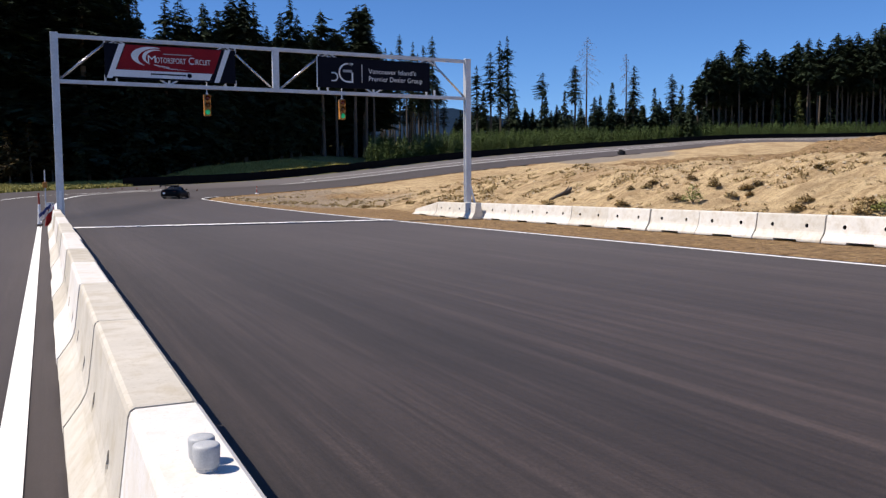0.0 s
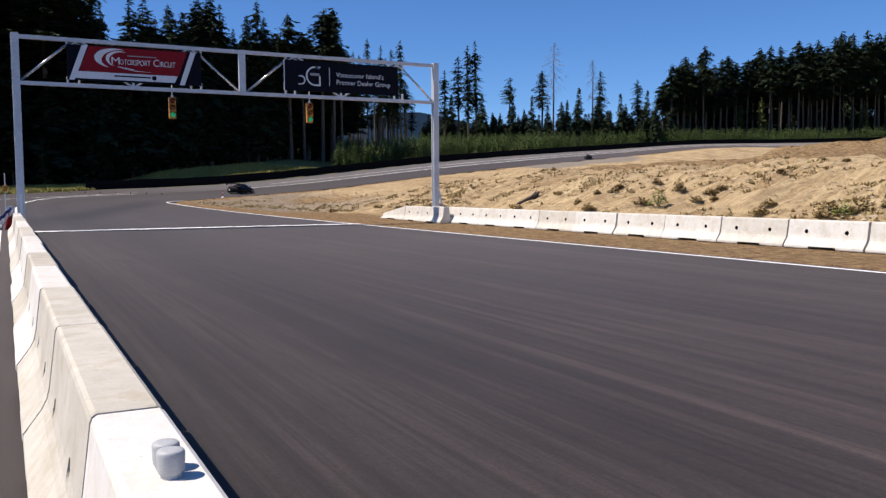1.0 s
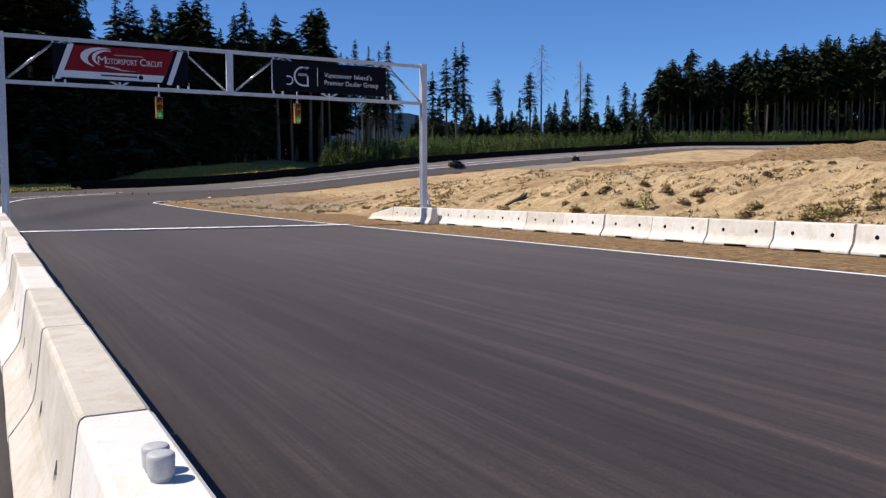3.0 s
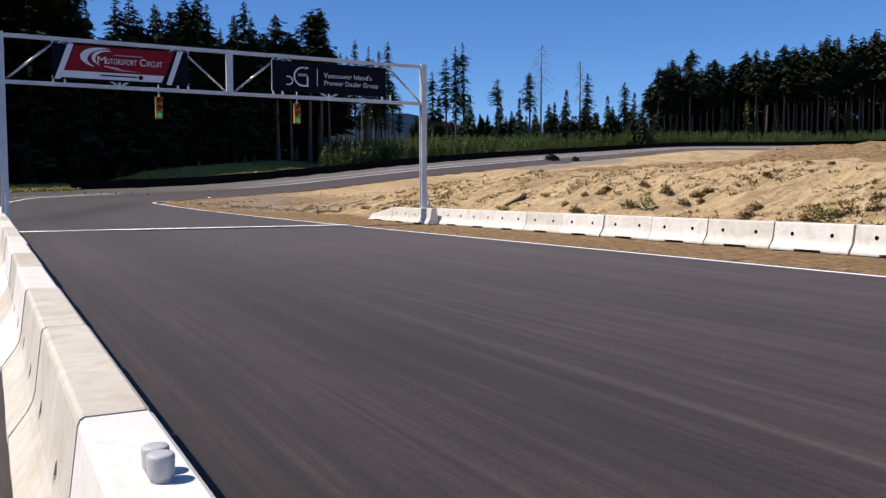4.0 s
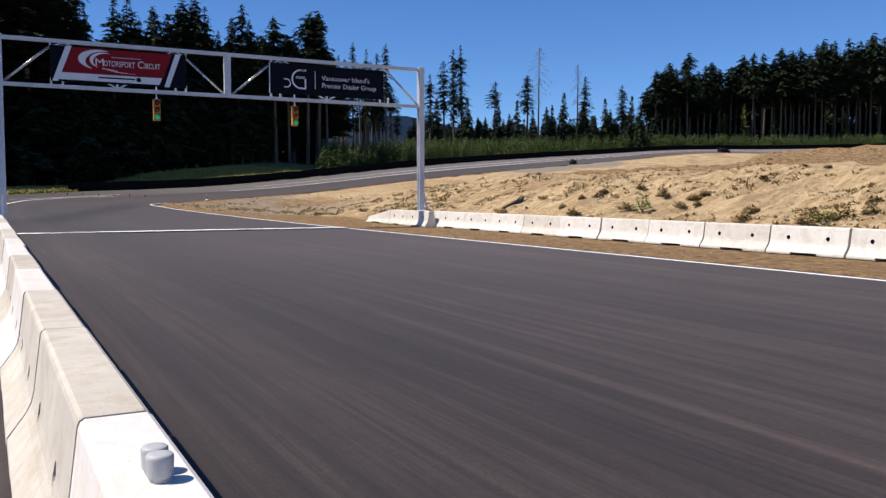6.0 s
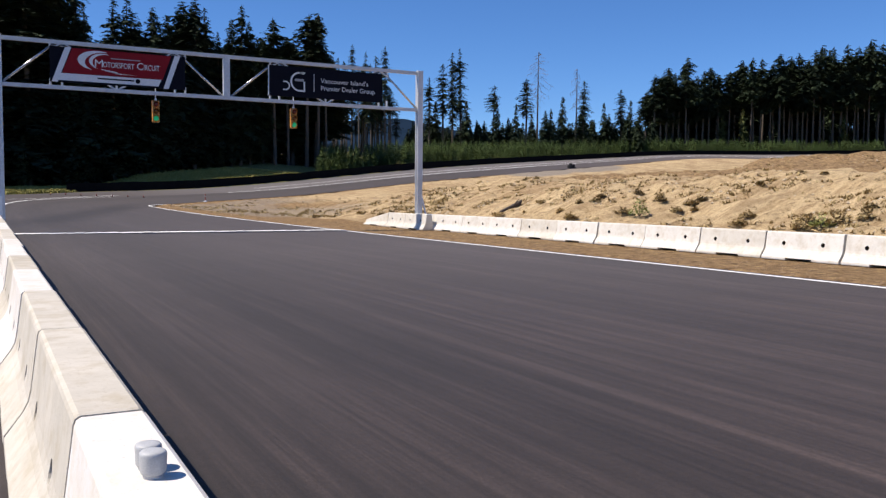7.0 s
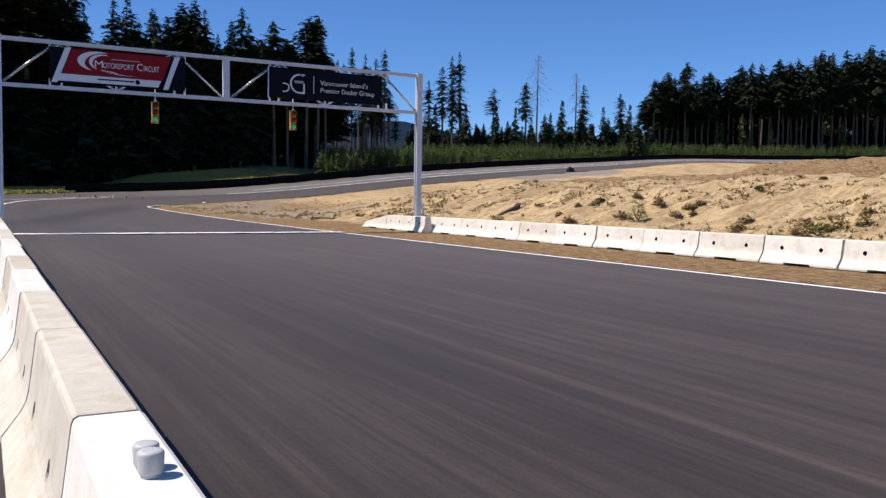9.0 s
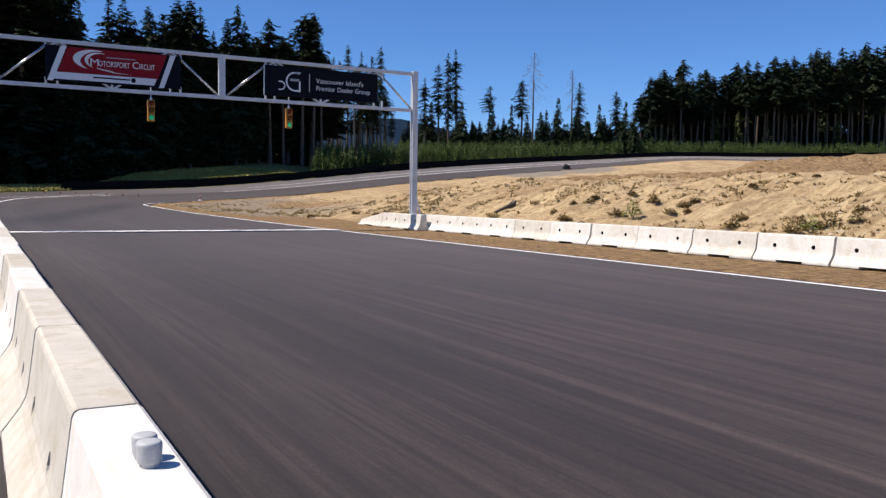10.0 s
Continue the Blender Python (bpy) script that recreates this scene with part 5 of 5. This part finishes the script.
def build_barrier_end_things():
    """Delineator, sign pole and draped flag at the end of the pit barrier."""
    root = anchor("lane_marker", pose(-0.80, 38.2, 0))
    part("base", box((0.24, 0.16, 0.06), pose(0, 0, 0.03), 0.01), RUBBER, root)
    part("panel", lathe([(0.10, 0.05), (0.075, 0.45), (0.055, 0.92), (0.045, 0.95)], 14), CLOTH_WHITE, root, "white plastic lower half")
    part("tube", rod((0, 0, 0.93), (0, 0, 1.45), 0.045, 0.04, 10), CONE_RED, root, "orange red upper tube")
    tagged(root, "white and orange lane marker by the barrier end", "lane marker")
    pole = anchor("signal_pole", pose(-0.52, 50, 0))
    part("pole", rod((0, 0, 0), (0, 0, 2.7), 0.035, 0.03, 8), STEEL, pole)
    part("lamp_box", box((0.24, 0.2, 0.34), pose(0, -0.02, 1.85), 0.03), LIGHT_BOX, pole)
    part("foot", box((0.3, 0.3, 0.05), pose(0, 0, 0.025), 0.01), STEEL, pole)
    tagged(pole, "thin pole with a small amber lamp box", "signal pole")
    cab = anchor("grey_box", pose(-0.36, 37.4, 0))
    part("cabinet", box((0.34, 0.4, 1.0), pose(0, 0, 0.5), 0.02), SIGN_WHITE, cab)
    part("lid", box((0.35, 0.41, 0.03), pose(0, 0, 1.012), 0.006), STEEL, cab)
    tagged(cab, "pale grey cabinet behind the barrier end", "cabinet")
    flag = anchor("draped_flag", pose(-0.5, 35.35, 0))

    def cloth(name, pts, material):
        bm = bmesh.new()
        n = 10
        rows = []
        for j in range(n + 1):
            v = j / n
            a, b = Vector(pts[0]).lerp(Vector(pts[3]), v), Vector(pts[1]).lerp(Vector(pts[2]), v)
            rows.append([bm.verts.new(a.lerp(b, u / n) + Vector((0.0, 0.05 * math.sin(u * 1.9 + v * 3), 0.02 * math.sin(u * 1.3)))) for u in range(n + 1)])
        for r, q in zip(rows, rows[1:]):
            for u in range(n):
                bm.faces.new((r[u], r[u + 1], q[u + 1], q[u]))
        bmesh.ops.solidify(bm, geom=bm.faces[:], thickness=0.006)
        part(name, bm, material, flag, smooth=True)

    cloth("red_cloth", [(0.00, -0.10, 0.74), (0.26, -0.08, 0.90), (0.24, -0.14, 0.22), (-0.10, -0.16, 0.05)], CLOTH_RED)
    cloth("white_cloth", [(-0.30, -0.16, 0.42), (0.20, -0.14, 0.98), (0.24, -0.15, 0.80), (-0.24, -0.18, 0.24)], CLOTH_WHITE)
    cloth("blue_cloth", [(-0.32, -0.20, 0.56), (0.14, -0.20, 1.02), (0.20, -0.20, 0.93), (-0.30, -0.21, 0.40)], CLOTH_BLUE)
    part("staff", rod((-0.3, -0.02, 0.0), (0.26, 0.03, 1.05), 0.014, 0.012, 8), BARK_PALE, flag)
    tagged(flag, "red, white and blue cloth leaning on the barrier end", "flag")


build_barrier_end_things()


# ---- race car ----
def build_car():
    car = anchor("race_car")
    # body: sections along x (front is +x), each a half outline mirrored
    secs = [(-2.22, 0.84, 0.24, 0.88, 0.82), (-2.08, 0.95, 0.18, 0.96, 0.86), (-1.30, 1.0, 0.15, 1.0, 0.84), (-0.60, 0.93, 0.15, 0.93, 0.80), (0.30, 0.92, 0.15, 0.88, 0.78),
            (1.20, 0.92, 0.15, 0.80, 0.76), (1.80, 0.86, 0.16, 0.66, 0.70), (2.20, 0.66, 0.20, 0.48, 0.50)]
    bm = bmesh.new()
    rings = []
    for x, w, zb, zt, k in secs:
        half = [(0.0, zb), (w * 0.9, zb), (w, zb + 0.14), (w, zb + (zt - zb) * 0.62), (w * k, zt - 0.02), (w * 0.4, zt + 0.02)]
        ring = half + [(-y, z) for y, z in reversed(half[1:])]
        rings.append([bm.verts.new((x, y, z)) for y, z in ring])
    n = len(rings[0])
    for a, b in zip(rings, rings[1:]):
        for i in range(n):
            bm.faces.new((a[i], a[(i + 1) % n], b[(i + 1) % n], b[i]))
    bm.faces.new(rings[0][::-1])
    bm.faces.new(rings[-1])
    bmesh.ops.recalc_face_normals(bm, faces=bm.faces)
    body = part("body", bm, CAR_PAINT, car, smooth=True)
    bm = bmesh.new()
    rings = []
    for x, w, z in ((-1.45, 0.66, 0.90), (-0.85, 0.66, 1.18), (-0.25, 0.64, 1.27), (0.25, 0.62, 1.22), (0.95, 0.70, 0.84)):
        rings.append([bm.verts.new(v) for v in ((x, -0.80, 0.82), (x, -w, z - 0.06), (x, -w * 0.6, z), (x, w * 0.6, z), (x, w, z - 0.06), (x, 0.80, 0.82))])
    for a, b in zip(rings, rings[1:]):
        for i in range(5):
            bm.faces.new((a[i], b[i], b[i + 1], a[i + 1]))
    bm.faces.new(rings[0])
    bm.faces.new(rings[-1][::-1])
    bmesh.ops.recalc_face_normals(bm, faces=bm.faces)
    part("cabin_glass", bm, CAR_GLASS, car, smooth=True)
    part("roof", box((0.95, 1.0, 0.03), pose(-0.2, 0, 1.275), 0.012), CAR_PAINT, car)
    part("rear_wing", box((0.42, 1.92, 0.05), pose(-2.12, 0, 1.38, 0, -6), 0.015), CAR_PAINT, car)
    for s in (-1, 1):
        part("wing_endplate", box((0.46, 0.025, 0.24), pose(-2.12, 0.965 * s, 1.33), 0.005), CAR_PAINT, car)
        part("wing_stay", beam((-1.95, 0.4 * s, 0.88), (-2.10, 0.4 * s, 1.36), 0.03, 0.10, 0.004), CAR_METAL, car)
        part("tail_light", box((0.05, 0.34, 0.10), pose(-2.20, 0.55 * s, 0.78), 0.015), TAIL_RED, car)
        part("headlight", box((0.18, 0.26, 0.12), pose(1.98, 0.62 * s, 0.56), 0.03), SIGN_GREY, car)
        part("mirror", box((0.12, 0.18, 0.10), pose(0.62, 0.96 * s, 0.95), 0.02), CAR_PAINT, car)
    part("number_patch", box((0.012, 0.22, 0.2), pose(-2.228, 0.55, 0.58), 0.004), SIGN_WHITE, car, "white patch on the tail")
    part("diffuser", box((0.3, 1.5, 0.12), pose(-2.12, 0, 0.20), 0.02), RUBBER, car)
    part("splitter", box((0.35, 1.7, 0.04), pose(2.1, 0, 0.14), 0.01), RUBBER, car)
    for x, r in ((-1.30, 0.34), (1.30, 0.33)):
        for s in (-1, 1):
            w = anchor("wheel", pose(x, 0.80 * s, r))
            w.parent = car
            w.scale = (1 / 0.88, 1.0, 1.0)
            part("tyre", lathe([(r * 0.62, -0.15), (r * 0.93, -0.15), (r, -0.11), (r, 0.11), (r * 0.93, 0.15), (r * 0.62, 0.15)], 24, pose(0, 0, 0, 90)), RUBBER, w, smooth=False)
            part("rim", lathe([(r * 0.60, -0.155), (r * 0.60, 0.155)], 16, pose(0, 0, 0, 90)), CAR_METAL, w)
    car.scale = (0.88, 0.98, 1.0)
    tagged(car, "low black race car with a tall rear wing", "race car")
    return car


CAR = build_car()

# way of the car: seconds and place on the track
CAR_WAY = [(0, 12.06, 89.35), (0.4, 16.95, 96.67), (0.8, 23.38, 103.61), (1.2, 31.25, 110.46), (1.6, 40.44, 117.34), (2.0, 50.78, 124.27),
           (2.5, 65.08, 132.86), (3.1, 83.73, 142.65), (3.8, 106.78, 152.53), (4.5, 130.43, 159.92), (5.2, 154.12, 164.54), (5.7, 171.0, 166.51), (6.6, 201.0, 164.0), (7.8, 242.0, 158.2), (9.0, 283.0, 145.0), (10.0, 315.0, 131.5)]


def car_rows():
    t = np.array([r[0] for r in CAR_WAY])
    way = np.array([r[1:] for r in CAR_WAY])
    v = np.gradient(way, t, axis=0, edge_order=2)
    rows = []
    for k in range(51):
        u = min(10.0, k * 0.2)
        i = min(len(t) - 2, int(np.searchsorted(t, u, side="right") - 1))
        h = t[i + 1] - t[i]
        s = (u - t[i]) / h
        a, b, c, d = 2 * s ** 3 - 3 * s * s + 1, s ** 3 - 2 * s * s + s, -2 * s ** 3 + 3 * s * s, s ** 3 - s * s
        p = a * way[i] + b * h * v[i] + c * way[i + 1] + d * h * v[i + 1]
        vel = (1 - s) * v[i] + s * v[i + 1]
        f = Vector((*vel, 0)).normalized()
        e = 1.2
        zc = deck(*p)
        zf, zb = deck(p[0] + f.x * e, p[1] + f.y * e), deck(p[0] - f.x * e, p[1] - f.y * e)
        zl, zr = deck(p[0] - f.y * 0.8, p[1] + f.x * 0.8), deck(p[0] + f.y * 0.8, p[1] - f.x * 0.8)
        fx = Vector((f.x * 2 * e, f.y * 2 * e, zf - zb)).normalized()
        left = Vector((-f.y * 1.6, f.x * 1.6, zl - zr)).normalized()
        up = fx.cross(left).normalized()
        left = up.cross(fx)
        m = Matrix((fx, left, up)).transposed().to_4x4()
        m.translation = (p[0], p[1], zc)
        rows.append((u, m))
    return rows


def motions():
    walk(CAR, car_rows())


motions()
